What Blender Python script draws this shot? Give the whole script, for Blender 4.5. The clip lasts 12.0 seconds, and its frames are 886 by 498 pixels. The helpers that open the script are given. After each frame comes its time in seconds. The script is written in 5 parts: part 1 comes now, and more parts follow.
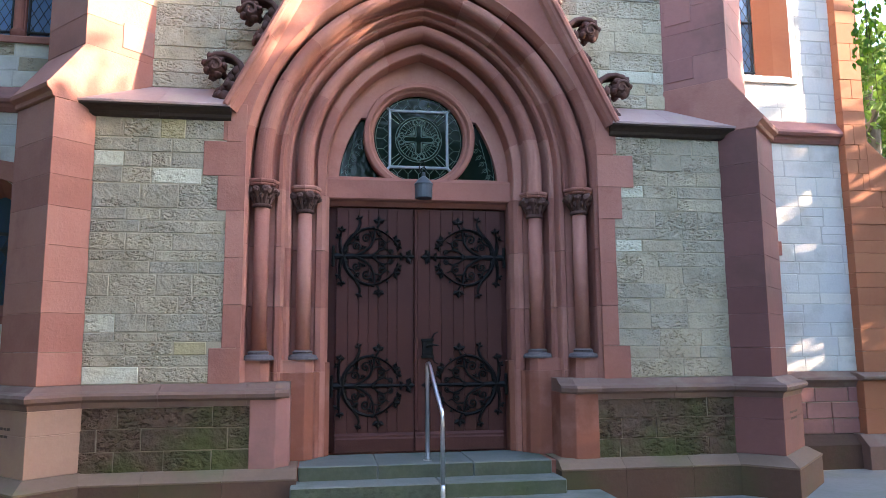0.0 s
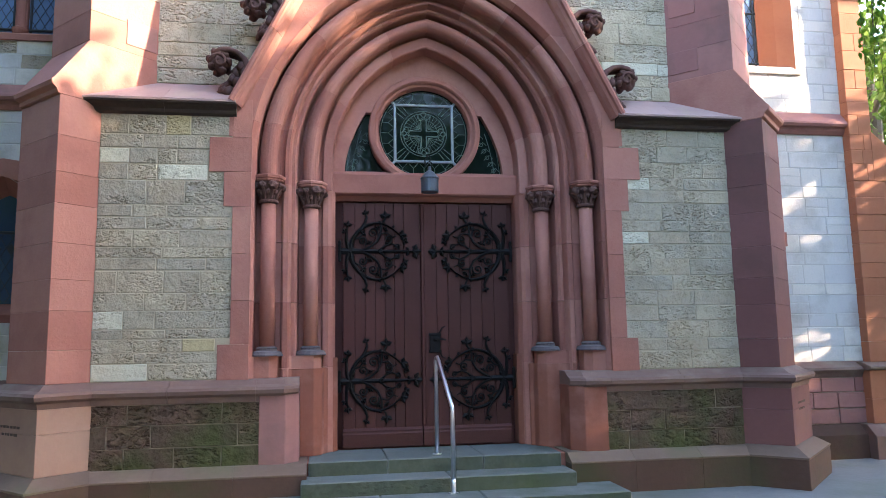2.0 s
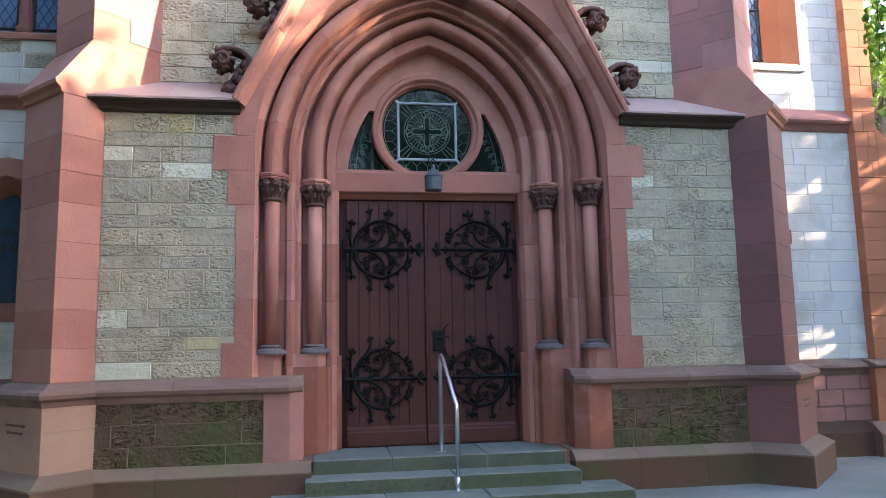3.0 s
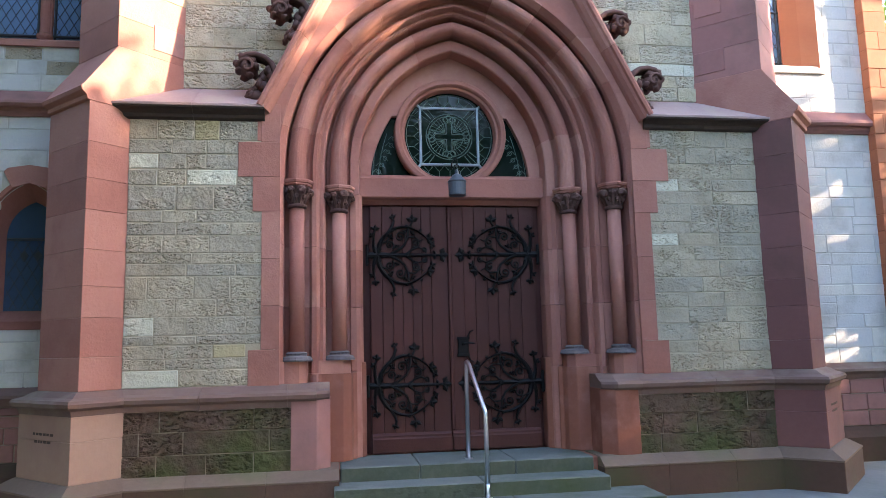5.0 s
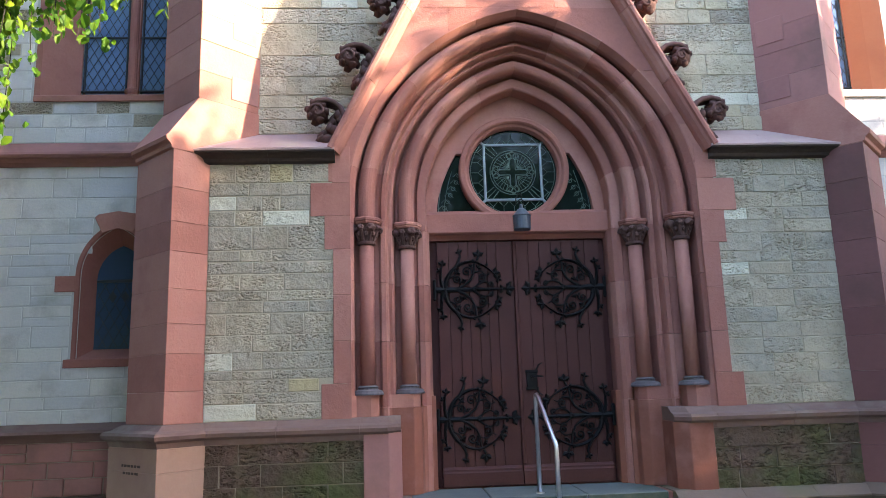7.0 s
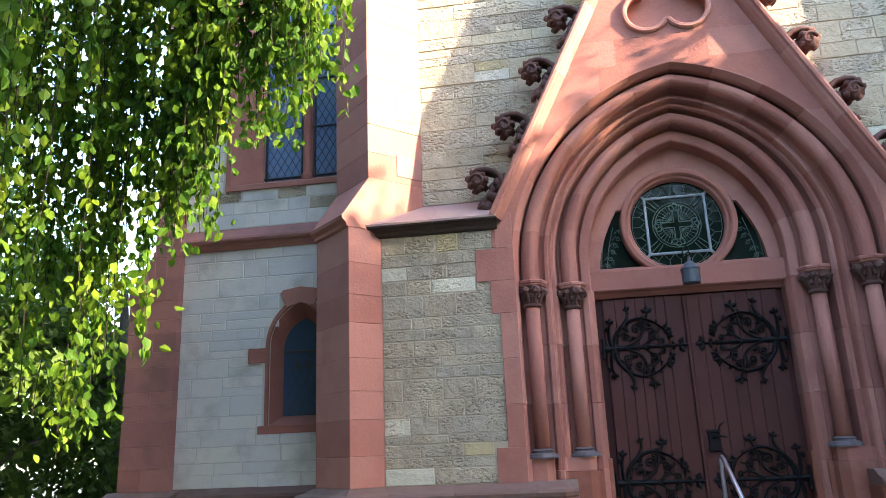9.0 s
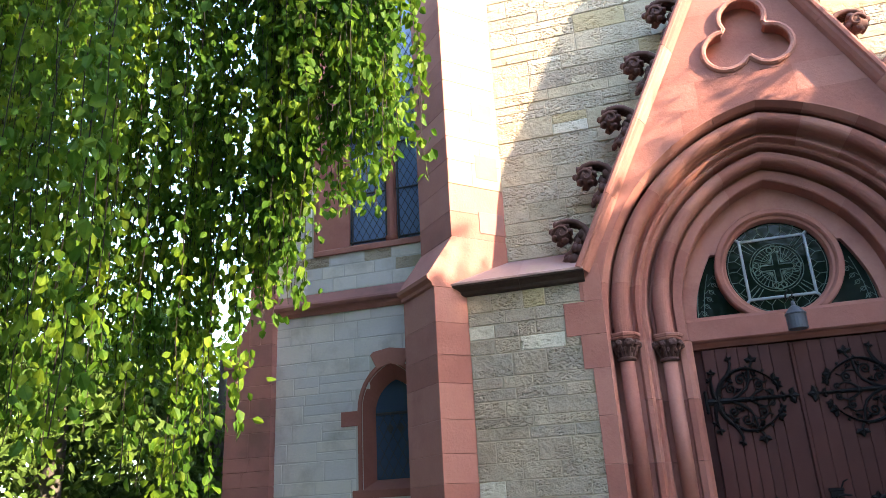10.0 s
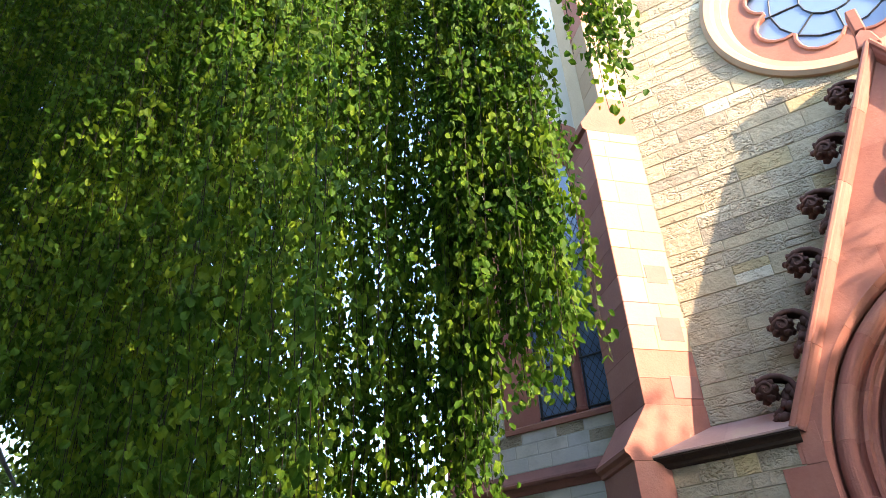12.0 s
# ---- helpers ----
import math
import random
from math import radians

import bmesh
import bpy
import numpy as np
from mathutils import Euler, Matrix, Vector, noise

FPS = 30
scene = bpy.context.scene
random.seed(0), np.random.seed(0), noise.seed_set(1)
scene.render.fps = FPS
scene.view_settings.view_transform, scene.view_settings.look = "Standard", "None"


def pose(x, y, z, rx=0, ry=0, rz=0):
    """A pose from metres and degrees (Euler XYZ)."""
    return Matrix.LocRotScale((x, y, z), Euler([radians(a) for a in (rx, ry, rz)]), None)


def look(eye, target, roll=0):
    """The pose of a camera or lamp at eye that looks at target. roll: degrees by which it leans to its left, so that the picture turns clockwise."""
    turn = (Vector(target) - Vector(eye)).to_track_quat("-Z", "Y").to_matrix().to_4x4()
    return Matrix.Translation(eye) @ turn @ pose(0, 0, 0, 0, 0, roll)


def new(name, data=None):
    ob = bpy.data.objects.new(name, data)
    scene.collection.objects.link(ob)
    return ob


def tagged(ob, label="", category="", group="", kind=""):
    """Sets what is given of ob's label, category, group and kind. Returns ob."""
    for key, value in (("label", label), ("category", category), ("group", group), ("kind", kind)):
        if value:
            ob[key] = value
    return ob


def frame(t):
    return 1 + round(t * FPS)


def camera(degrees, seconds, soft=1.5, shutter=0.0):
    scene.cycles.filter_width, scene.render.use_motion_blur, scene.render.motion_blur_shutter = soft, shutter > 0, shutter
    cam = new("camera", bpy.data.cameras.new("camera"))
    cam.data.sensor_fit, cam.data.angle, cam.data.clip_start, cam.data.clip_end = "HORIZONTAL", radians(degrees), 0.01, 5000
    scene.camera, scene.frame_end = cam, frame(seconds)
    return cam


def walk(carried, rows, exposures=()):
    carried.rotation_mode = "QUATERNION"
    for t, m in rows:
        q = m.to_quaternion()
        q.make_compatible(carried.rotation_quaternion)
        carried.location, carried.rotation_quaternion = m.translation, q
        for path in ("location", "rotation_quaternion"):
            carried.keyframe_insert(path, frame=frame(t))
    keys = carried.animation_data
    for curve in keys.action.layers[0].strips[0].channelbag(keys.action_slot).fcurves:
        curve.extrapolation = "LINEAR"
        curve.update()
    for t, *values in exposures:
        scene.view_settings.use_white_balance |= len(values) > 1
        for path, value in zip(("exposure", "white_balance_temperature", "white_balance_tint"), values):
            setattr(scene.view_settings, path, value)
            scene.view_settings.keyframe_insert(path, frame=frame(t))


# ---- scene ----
cam = camera(62.3, 12.0, soft=0.65)
PATH = [
    (0, (-0.994, -7.227, 1.515), (-0.684, -5.27, 1.786), -0.4),
    (0.5, (-1.012, -7.225, 1.514), (-0.702, -5.267, 1.781), -0.6),
    (1, (-1.036, -7.218, 1.513), (-0.724, -5.26, 1.777), -0.7),
    (1.5, (-1.06, -7.209, 1.504), (-0.747, -5.251, 1.766), -0.9),
    (2, (-1.082, -7.202, 1.502), (-0.767, -5.244, 1.761), -1.0),
    (2.5, (-1.082, -7.2, 1.5), (-0.771, -5.241, 1.757), -1.0),
    (3, (-1.09, -7.193, 1.498), (-0.783, -5.234, 1.753), -1.1),
    (5, (-1.317, -7.132, 1.529), (-1.015, -5.173, 1.793), -1.4),
    (5.5, (-1.368, -7.122, 1.535), (-1.077, -5.163, 1.814), -1.4),
    (6, (-1.323, -7.178, 1.52), (-1.07, -5.217, 1.821), -1.4),
    (6.5, (-1.331, -7.214, 1.492), (-1.128, -5.253, 1.826), -1.6),
    (7, (-1.353, -7.246, 1.47), (-1.224, -5.285, 1.842), -1.8),
    (7.2, (-1.368, -7.259, 1.47), (-1.278, -5.298, 1.857), -1.8),
    (9, (-1.448, -7.395, 1.535), (-1.729, -5.488, 2.065), -2.4),
    (9.5, (-1.442, -7.349, 1.567), (-1.833, -5.481, 2.165), -2.8),
    (10, (-1.444, -7.35, 1.597), (-1.938, -5.534, 2.275), -3.2),
    (10.5, (-1.461, -7.383, 1.632), (-2.048, -5.634, 2.405), -3.5),
    (11, (-1.48, -7.478, 1.651), (-2.149, -5.808, 2.525), -3.9),
    (11.5, (-1.454, -7.543, 1.662), (-2.204, -5.97, 2.643), -4.0),
    (12, (-1.376, -7.525, 1.695), (-2.208, -6.073, 2.791), -3.6),
]
walk(cam, [(t, look(eye, target, roll)) for t, eye, target, roll in PATH], exposures=[(0, 3.94, 6280, 14), (7, 3.92, 6350, 14), (10.5, 3.58, 6500, 15), (12, 3.15, 6600, 14)])

# ---- world and sun ----
SUN = Vector((0.89, -0.262, 0.372)).normalized()
world = bpy.data.worlds.new("world")
scene.world = world
world.use_nodes = True
wn = world.node_tree
wn.nodes.clear()
w_out = wn.nodes.new("ShaderNodeOutputWorld")
w_bg = wn.nodes.new("ShaderNodeBackground")
w_sky = wn.nodes.new("ShaderNodeTexSky")
w_sky.sky_type = "NISHITA"
w_sky.sun_disc = False
w_sky.sun_elevation = math.asin(SUN.z)
w_sky.sun_rotation = math.atan2(SUN.x, SUN.y)
w_bg.inputs["Strength"].default_value = 0.15
wn.links.new(w_sky.outputs[0], w_bg.inputs[0])
wn.links.new(w_bg.outputs[0], w_out.inputs[0])
sun_data = bpy.data.lights.new("sun", "SUN")
sun_data.energy = 2.7
sun_data.angle = radians(0.53)
sun_data.color = (1.0, 0.79, 0.57)
sun = new("sun", sun_data)
sun.rotation_euler = SUN.to_track_quat("Z", "Y").to_euler()


# ---- materials ----
def material(name, colors, rough=0.85, metal=0.0, grain=30.0, bump=0.3, stain=None, stain_scale=1.2, per_piece=0.0,
             pit=0.0, pit_scale=14.0, translucent=0.0, depth=0.01, spec=0.22, stain_lo=0.5):
    """A weathered surface: colours ramped by noise and by piece, a stain at larger scale, grain and pits in relief."""
    m = bpy.data.materials.new(name)
    m.use_nodes = True
    nt = m.node_tree
    n, l = nt.nodes, nt.links
    bsdf = n["Principled BSDF"]
    bsdf.inputs["Roughness"].default_value = rough
    bsdf.inputs["Metallic"].default_value = metal
    bsdf.inputs["Specular IOR Level"].default_value = spec
    geo = n.new("ShaderNodeNewGeometry")
    pos = geo.outputs["Position"]
    info = n.new("ShaderNodeObjectInfo")
    n1 = n.new("ShaderNodeTexNoise")
    n1.inputs["Scale"].default_value = grain
    n1.inputs["Detail"].default_value = 6
    n1.inputs["Roughness"].default_value = 0.65
    l.new(pos, n1.inputs["Vector"])
    n2 = n.new("ShaderNodeTexNoise")
    n2.inputs["Scale"].default_value = stain_scale * 2.3
    n2.inputs["Detail"].default_value = 4
    l.new(pos, n2.inputs["Vector"])
    mix = n.new("ShaderNodeMath")
    mix.operation = "MULTIPLY_ADD"
    l.new(info.outputs["Random"], mix.inputs[0])
    mix.inputs[1].default_value = per_piece
    a = n.new("ShaderNodeMath")
    a.operation = "MULTIPLY_ADD"
    l.new(n1.outputs["Fac"], a.inputs[0])
    a.inputs[1].default_value = 0.55 * (1 - per_piece)
    b = n.new("ShaderNodeMath")
    b.operation = "MULTIPLY"
    l.new(n2.outputs["Fac"], b.inputs[0])
    b.inputs[1].default_value = 0.5 * (1 - per_piece)
    l.new(b.outputs[0], a.inputs[2])
    l.new(a.outputs[0], mix.inputs[2])
    ramp = n.new("ShaderNodeValToRGB")
    els = ramp.color_ramp.elements
    while len(els) < len(colors):
        els.new(0.5)
    lo, hi = (0.2, 0.8) if per_piece < 0.3 else (0.05, 0.95)
    for i, c in enumerate(colors):
        els[i].position = lo + (hi - lo) * i / max(1, len(colors) - 1)
        els[i].color = (*c, 1)
    l.new(mix.outputs[0], ramp.inputs[0])
    color = ramp.outputs[0]
    if stain:
        n3 = n.new("ShaderNodeTexNoise")
        n3.inputs["Scale"].default_value = stain_scale
        n3.inputs["Detail"].default_value = 7
        n3.inputs["Roughness"].default_value = 0.6
        l.new(pos, n3.inputs["Vector"])
        r3 = n.new("ShaderNodeMapRange")
        r3.inputs[1].default_value, r3.inputs[2].default_value = stain_lo, stain_lo + 0.22
        r3.inputs[4].default_value = 0.75
        l.new(n3.outputs["Fac"], r3.inputs[0])
        mx = n.new("ShaderNodeMixRGB")
        mx.inputs[2].default_value = (*stain, 1)
        l.new(r3.outputs[0], mx.inputs[0])
        l.new(color, mx.inputs[1])
        color = mx.outputs[0]
    l.new(color, bsdf.inputs["Base Color"])
    height = n1.outputs["Fac"]
    if pit:
        # slanting chisel strokes, gathered in patches that differ from stone to stone
        off = n.new("ShaderNodeVectorMath")
        off.operation = "MULTIPLY_ADD"
        l.new(info.outputs["Random"], off.inputs[0])
        off.inputs[1].default_value = (7.0, 3.0, 5.0)
        l.new(pos, off.inputs[2])
        turn = n.new("ShaderNodeVectorRotate")
        turn.rotation_type = "Y_AXIS"
        turn.inputs["Angle"].default_value = 0.12
        l.new(off.outputs[0], turn.inputs["Vector"])
        long = n.new("ShaderNodeVectorMath")
        long.operation = "MULTIPLY"
        long.inputs[1].default_value = (0.75, 1.0, 1.25)
        l.new(turn.outputs[0], long.inputs[0])
        v = n.new("ShaderNodeTexNoise")
        v.inputs["Scale"].default_value = pit_scale
        v.inputs["Detail"].default_value = 2
        l.new(long.outputs[0], v.inputs["Vector"])
        vr = n.new("ShaderNodeMapRange")
        vr.inputs[1].default_value, vr.inputs[2].default_value = 0.34, 0.52
        vr.inputs[3].default_value, vr.inputs[4].default_value = 1.0, 0.0
        l.new(v.outputs["Fac"], vr.inputs[0])
        patch = n.new("ShaderNodeTexNoise")
        patch.inputs["Scale"].default_value = 4.5
        patch.inputs["Detail"].default_value = 2
        l.new(off.outputs[0], patch.inputs["Vector"])
        pr = n.new("ShaderNodeMapRange")
        pr.inputs[1].default_value, pr.inputs[2].default_value = 0.44, 0.66
        worn = n.new("ShaderNodeMath")
        worn.operation = "MULTIPLY_ADD"
        worn.inputs[1].default_value = 0.34
        l.new(info.outputs["Random"], worn.inputs[0])
        less = n.new("ShaderNodeMath")
        less.operation = "SUBTRACT"
        less.inputs[1].default_value = 0.17
        l.new(patch.outputs["Fac"], less.inputs[0])
        l.new(less.outputs[0], worn.inputs[2])
        l.new(worn.outputs[0], pr.inputs[0])
        cut = n.new("ShaderNodeMath")
        cut.operation = "MULTIPLY"
        l.new(vr.outputs[0], cut.inputs[0])
        l.new(pr.outputs[0], cut.inputs[1])
        fine = n.new("ShaderNodeMath")
        fine.operation = "MULTIPLY"
        l.new(n1.outputs["Fac"], fine.inputs[0])
        fine.inputs[1].default_value = 0.4
        h = n.new("ShaderNodeMath")
        h.operation = "MULTIPLY_ADD"
        l.new(cut.outputs[0], h.inputs[0])
        h.inputs[1].default_value = -pit
        l.new(fine.outputs[0], h.inputs[2])
        # the hewn face swells and dips over a hand's width
        swell = n.new("ShaderNodeTexNoise")
        swell.inputs["Scale"].default_value = 11.0
        swell.inputs["Detail"].default_value = 3
        l.new(off.outputs[0], swell.inputs["Vector"])
        sum_h = n.new("ShaderNodeMath")
        sum_h.operation = "MULTIPLY_ADD"
        l.new(swell.outputs["Fac"], sum_h.inputs[0])
        sum_h.inputs[1].default_value = 0.9 * pit
        l.new(h.outputs[0], sum_h.inputs[2])
        height = sum_h.outputs[0]
        # shade in the strokes, put into the colour as bump relief casts none
        pit_shade = n.new("ShaderNodeMixRGB")
        pit_shade.blend_type = "MULTIPLY"
        pit_shade.inputs[2].default_value = (0.84, 0.80, 0.74, 1)
        l.new(cut.outputs[0], pit_shade.inputs[0])
        l.new(color, pit_shade.inputs[1])
        l.new(pit_shade.outputs[0], bsdf.inputs["Base Color"])
    bp = n.new("ShaderNodeBump")
    bp.inputs["Strength"].default_value = bump
    bp.inputs["Distance"].default_value = depth
    l.new(height, bp.inputs["Height"])
    l.new(bp.outputs[0], bsdf.inputs["Normal"])
    if translucent:
        tr = n.new("ShaderNodeBsdfTranslucent")
        l.new(color, tr.inputs[0])
        ad = n.new("ShaderNodeMixShader")
        ad.inputs[0].default_value = translucent
        l.new(bsdf.outputs[0], ad.inputs[1])
        l.new(tr.outputs[0], ad.inputs[2])
        l.new(ad.outputs[0], n["Material Output"].inputs[0])
    return m


ASHLAR = material("grey_green_ashlar", [(0.27, 0.22, 0.15), (0.36, 0.29, 0.20), (0.30, 0.265, 0.205), (0.40, 0.33, 0.23), (0.33, 0.285, 0.215), (0.43, 0.36, 0.25)],
                  grain=38, bump=0.85, stain=(0.235, 0.19, 0.13), stain_scale=2.6, per_piece=0.55, pit=1.0, pit_scale=38, depth=0.03)
PALE = material("pale_ashlar", [(0.46, 0.43, 0.33), (0.55, 0.51, 0.39)], grain=38, bump=0.8, per_piece=0.4, pit=1.0, pit_scale=36, depth=0.024)
OCHRE = material("ochre_ashlar", [(0.36, 0.29, 0.16), (0.43, 0.35, 0.2)], grain=26, bump=0.6, per_piece=0.3, pit=1.0, pit_scale=34, depth=0.024)
TOWER = material("cream_ashlar", [(0.34, 0.28, 0.18), (0.40, 0.335, 0.22), (0.45, 0.375, 0.255), (0.42, 0.365, 0.27), (0.50, 0.425, 0.295)], grain=34, bump=0.8,
                 stain=(0.27, 0.245, 0.17), stain_scale=2.2, per_piece=0.5, pit=1.0, pit_scale=32, depth=0.03)
AISLE = material("smooth_grey_ashlar", [(0.44, 0.425, 0.405), (0.57, 0.54, 0.495), (0.50, 0.49, 0.475), (0.61, 0.57, 0.50), (0.54, 0.52, 0.49), (0.66, 0.62, 0.555)],
                 grain=30, bump=0.5, stain=(0.34, 0.315, 0.265), stain_scale=2.4, per_piece=0.6)
PALE_MORTAR = material("pale_fine_mortar", [(0.40, 0.385, 0.34), (0.50, 0.48, 0.43)], grain=60, bump=0.3)
MORTAR = material("lime_mortar", [(0.31, 0.255, 0.175), (0.42, 0.35, 0.25)], grain=60, bump=0.3)
RED = material("red_sandstone", [(0.20, 0.075, 0.054), (0.27, 0.107, 0.080), (0.325, 0.142, 0.107), (0.395, 0.19, 0.146)], grain=30, bump=0.45,
               stain=(0.215, 0.082, 0.064), stain_scale=1.7, per_piece=0.5)
DAMP = material("damp_orange_red_sandstone", [(0.15, 0.05, 0.032), (0.20, 0.07, 0.045), (0.25, 0.095, 0.062)], grain=18, bump=0.3,
                stain=(0.30, 0.14, 0.11), stain_scale=2.4, per_piece=0.35)
MORTAR_D = material("earthy_mortar", [(0.20, 0.15, 0.105), (0.29, 0.23, 0.17)], grain=60, bump=0.3)
# dirt and the shade below the ledge, both put into one dark colour
DIRT_SHADE = material("sooty_shaded_sandstone", [(0.028, 0.02, 0.017), (0.045, 0.03, 0.024), (0.06, 0.044, 0.033)], grain=22, bump=0.3)
REDD = material("weathered_red_sandstone", [(0.21, 0.095, 0.085), (0.27, 0.125, 0.108), (0.32, 0.15, 0.125)], grain=20, bump=0.28,
                stain=(0.15, 0.085, 0.07), stain_scale=1.7, per_piece=0.4)
# red sandstone of the right buttress, its shade put into the colour
RED_SHADED = material("shaded_red_sandstone", [(0.115, 0.046, 0.04), (0.145, 0.06, 0.052), (0.18, 0.077, 0.067)], grain=18, bump=0.3,
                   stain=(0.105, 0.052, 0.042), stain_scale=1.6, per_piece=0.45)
TAN = material("tan_sandstone", [(0.22, 0.125, 0.086), (0.265, 0.155, 0.11), (0.31, 0.19, 0.137)], grain=18, bump=0.3,
               stain=(0.22, 0.12, 0.095), stain_scale=1.4, per_piece=0.3)
CREAM = material("cream_buttress_stone", [(0.27, 0.185, 0.115), (0.32, 0.225, 0.145), (0.35, 0.25, 0.165), (0.38, 0.28, 0.19)], grain=22, bump=0.35,
                 stain=(0.36, 0.23, 0.155), stain_scale=1.6, per_piece=0.45)
ORANGE = material("orange_sandstone", [(0.26, 0.095, 0.05), (0.33, 0.13, 0.068), (0.38, 0.16, 0.085)], grain=18, bump=0.3,
                  stain=(0.3, 0.11, 0.06), stain_scale=1.5, per_piece=0.45)
LEDGE = material("pale_lichened_ledge_stone", [(0.23, 0.145, 0.13), (0.30, 0.2, 0.18), (0.36, 0.265, 0.235)], grain=18, bump=0.3,
                 stain=(0.30, 0.27, 0.16), stain_scale=1.5, per_piece=0.3, stain_lo=0.56)
PLINTH_CAP = material("lichened_plinth_stone", [(0.11, 0.06, 0.048), (0.145, 0.085, 0.068), (0.185, 0.12, 0.095)], grain=16, bump=0.3,
                      stain=(0.22, 0.18, 0.135), stain_scale=1.3, per_piece=0.3)
BASE = material("mossy_base_stone", [(0.05, 0.027, 0.018), (0.075, 0.039, 0.027), (0.11, 0.06, 0.042)], grain=16, bump=0.5,
                stain=(0.05, 0.052, 0.02), stain_scale=1.1, per_piece=0.3)
# paler than the base: sky light on the slope is put into this colour
SPLAY = material("weathered_skylit_splay", [(0.10, 0.062, 0.043), (0.14, 0.09, 0.064), (0.19, 0.128, 0.09)], grain=18, bump=0.4,
                 stain=(0.10, 0.095, 0.045), stain_scale=1.3, per_piece=0.3, stain_lo=0.54)
PLINTH = material("mossy_rough_plinth_stone", [(0.05, 0.032, 0.022), (0.075, 0.047, 0.031), (0.105, 0.06, 0.042), (0.085, 0.06, 0.037)], grain=16, bump=0.95,
                  stain=(0.048, 0.06, 0.014), stain_scale=1.3, per_piece=0.35, pit=1.0, pit_scale=26, depth=0.045, stain_lo=0.41)
CARVED = material("carved_dark_sandstone", [(0.05, 0.027, 0.023), (0.09, 0.045, 0.037), (0.14, 0.07, 0.058)], grain=28, bump=0.4)
SLATE = material("dark_base_stone", [(0.065, 0.052, 0.054), (0.13, 0.105, 0.105)], grain=25, bump=0.2)
STEP = material("grey_sandstone_step", [(0.085, 0.092, 0.08), (0.115, 0.122, 0.108), (0.155, 0.158, 0.14)], grain=35, bump=0.25,
                stain=(0.05, 0.065, 0.034), stain_scale=1.7, per_piece=0.2)
WOOD = material("dark_stained_oak", [(0.034, 0.0115, 0.0095), (0.056, 0.0185, 0.015), (0.084, 0.028, 0.0225)], rough=0.55, spec=0.16, grain=40, bump=0.2, per_piece=0.3)
IRON = material("wrought_iron", [(0.003, 0.003, 0.0034), (0.007, 0.007, 0.0075)], rough=0.5, metal=0.0, spec=0.1, grain=50, bump=0.25)
STEEL = material("brushed_steel", [(0.52, 0.52, 0.54), (0.62, 0.62, 0.63)], rough=0.32, metal=1.0, grain=90, bump=0.05)
ZINC = material("grey_painted_metal", [(0.055, 0.065, 0.078), (0.09, 0.10, 0.115)], rough=0.5, metal=0.3, grain=40, bump=0.15)
LEAD = material("grey_lead_bar", [(0.22, 0.25, 0.26), (0.32, 0.35, 0.36)], rough=0.5, metal=0.2, grain=40, bump=0.2)
DARKLEAD = material("dark_lead_came", [(0.03, 0.035, 0.04), (0.06, 0.065, 0.07)], rough=0.5, metal=0.4, grain=40, bump=0.2)
GREENLEAD = material("green_lead_tracery", [(0.07, 0.11, 0.09), (0.12, 0.17, 0.14)], rough=0.5, grain=40, bump=0.2)
GROUND = material("grey_pavement", [(0.11, 0.107, 0.098), (0.145, 0.14, 0.128), (0.18, 0.172, 0.155)], grain=14, bump=0.3, stain=(0.1, 0.11, 0.075), stain_scale=0.7)
TWIG = material("dark_twig_bark", [(0.012, 0.010, 0.007), (0.025, 0.02, 0.013)], grain=20, bump=0.2)
BARK = material("grey_beech_bark", [(0.06, 0.052, 0.045), (0.12, 0.105, 0.09)], grain=20, bump=0.5)
LEAF = material("beech_leaf", [(0.009, 0.038, 0.004), (0.048, 0.118, 0.009), (0.26, 0.35, 0.018)], rough=0.55, grain=7, bump=0.1, translucent=0.5, spec=0.14)
LEAF_FAR = material("distant_foliage", [(0.03, 0.065, 0.01), (0.06, 0.11, 0.017), (0.11, 0.16, 0.028)], rough=0.7, grain=5, bump=0.1, translucent=0.3)
BRONZE = material("incised_writing", [(0.05, 0.03, 0.022), (0.07, 0.042, 0.03)], grain=30, bump=0.2)


def glass_material(name, color, rough, wobble, scale, coat=1.0, spec=0.5):
    m = bpy.data.materials.new(name)
    m.use_nodes = True
    n, l = m.node_tree.nodes, m.node_tree.links
    b = n["Principled BSDF"]
    b.inputs["Base Color"].default_value = (*color, 1)
    b.inputs["Roughness"].default_value = rough
    b.inputs["IOR"].default_value = 1.5
    b.inputs["Specular IOR Level"].default_value = spec
    b.inputs["Coat Weight"].default_value = coat
    b.inputs["Coat Roughness"].default_value = 0.03
    t = n.new("ShaderNodeTexNoise")
    t.inputs["Scale"].default_value = scale
    t.inputs["Detail"].default_value = 3
    g = n.new("ShaderNodeNewGeometry")
    l.new(g.outputs["Position"], t.inputs["Vector"])
    u = n.new("ShaderNodeBump")
    u.inputs["Strength"].default_value = wobble
    u.inputs["Distance"].default_value = 0.02
    l.new(t.outputs["Fac"], u.inputs["Height"])
    l.new(u.outputs[0], b.inputs["Normal"])
    l.new(u.outputs[0], b.inputs["Coat Normal"])
    return m


GLASS = glass_material("dark_leaded_glass", (0.003, 0.008, 0.0065), 0.1, 0.2, 9, 0.0, 0.18)
GLASS_BLUE = glass_material("dark_blue_glass", (0.045, 0.075, 0.13), 0.15, 0.3, 7)
# the blue of the reflected sky is put into the base colour
GLASS_SKY = glass_material("sky_painted_glass", (0.13, 0.20, 0.33), 0.08, 0.15, 5)


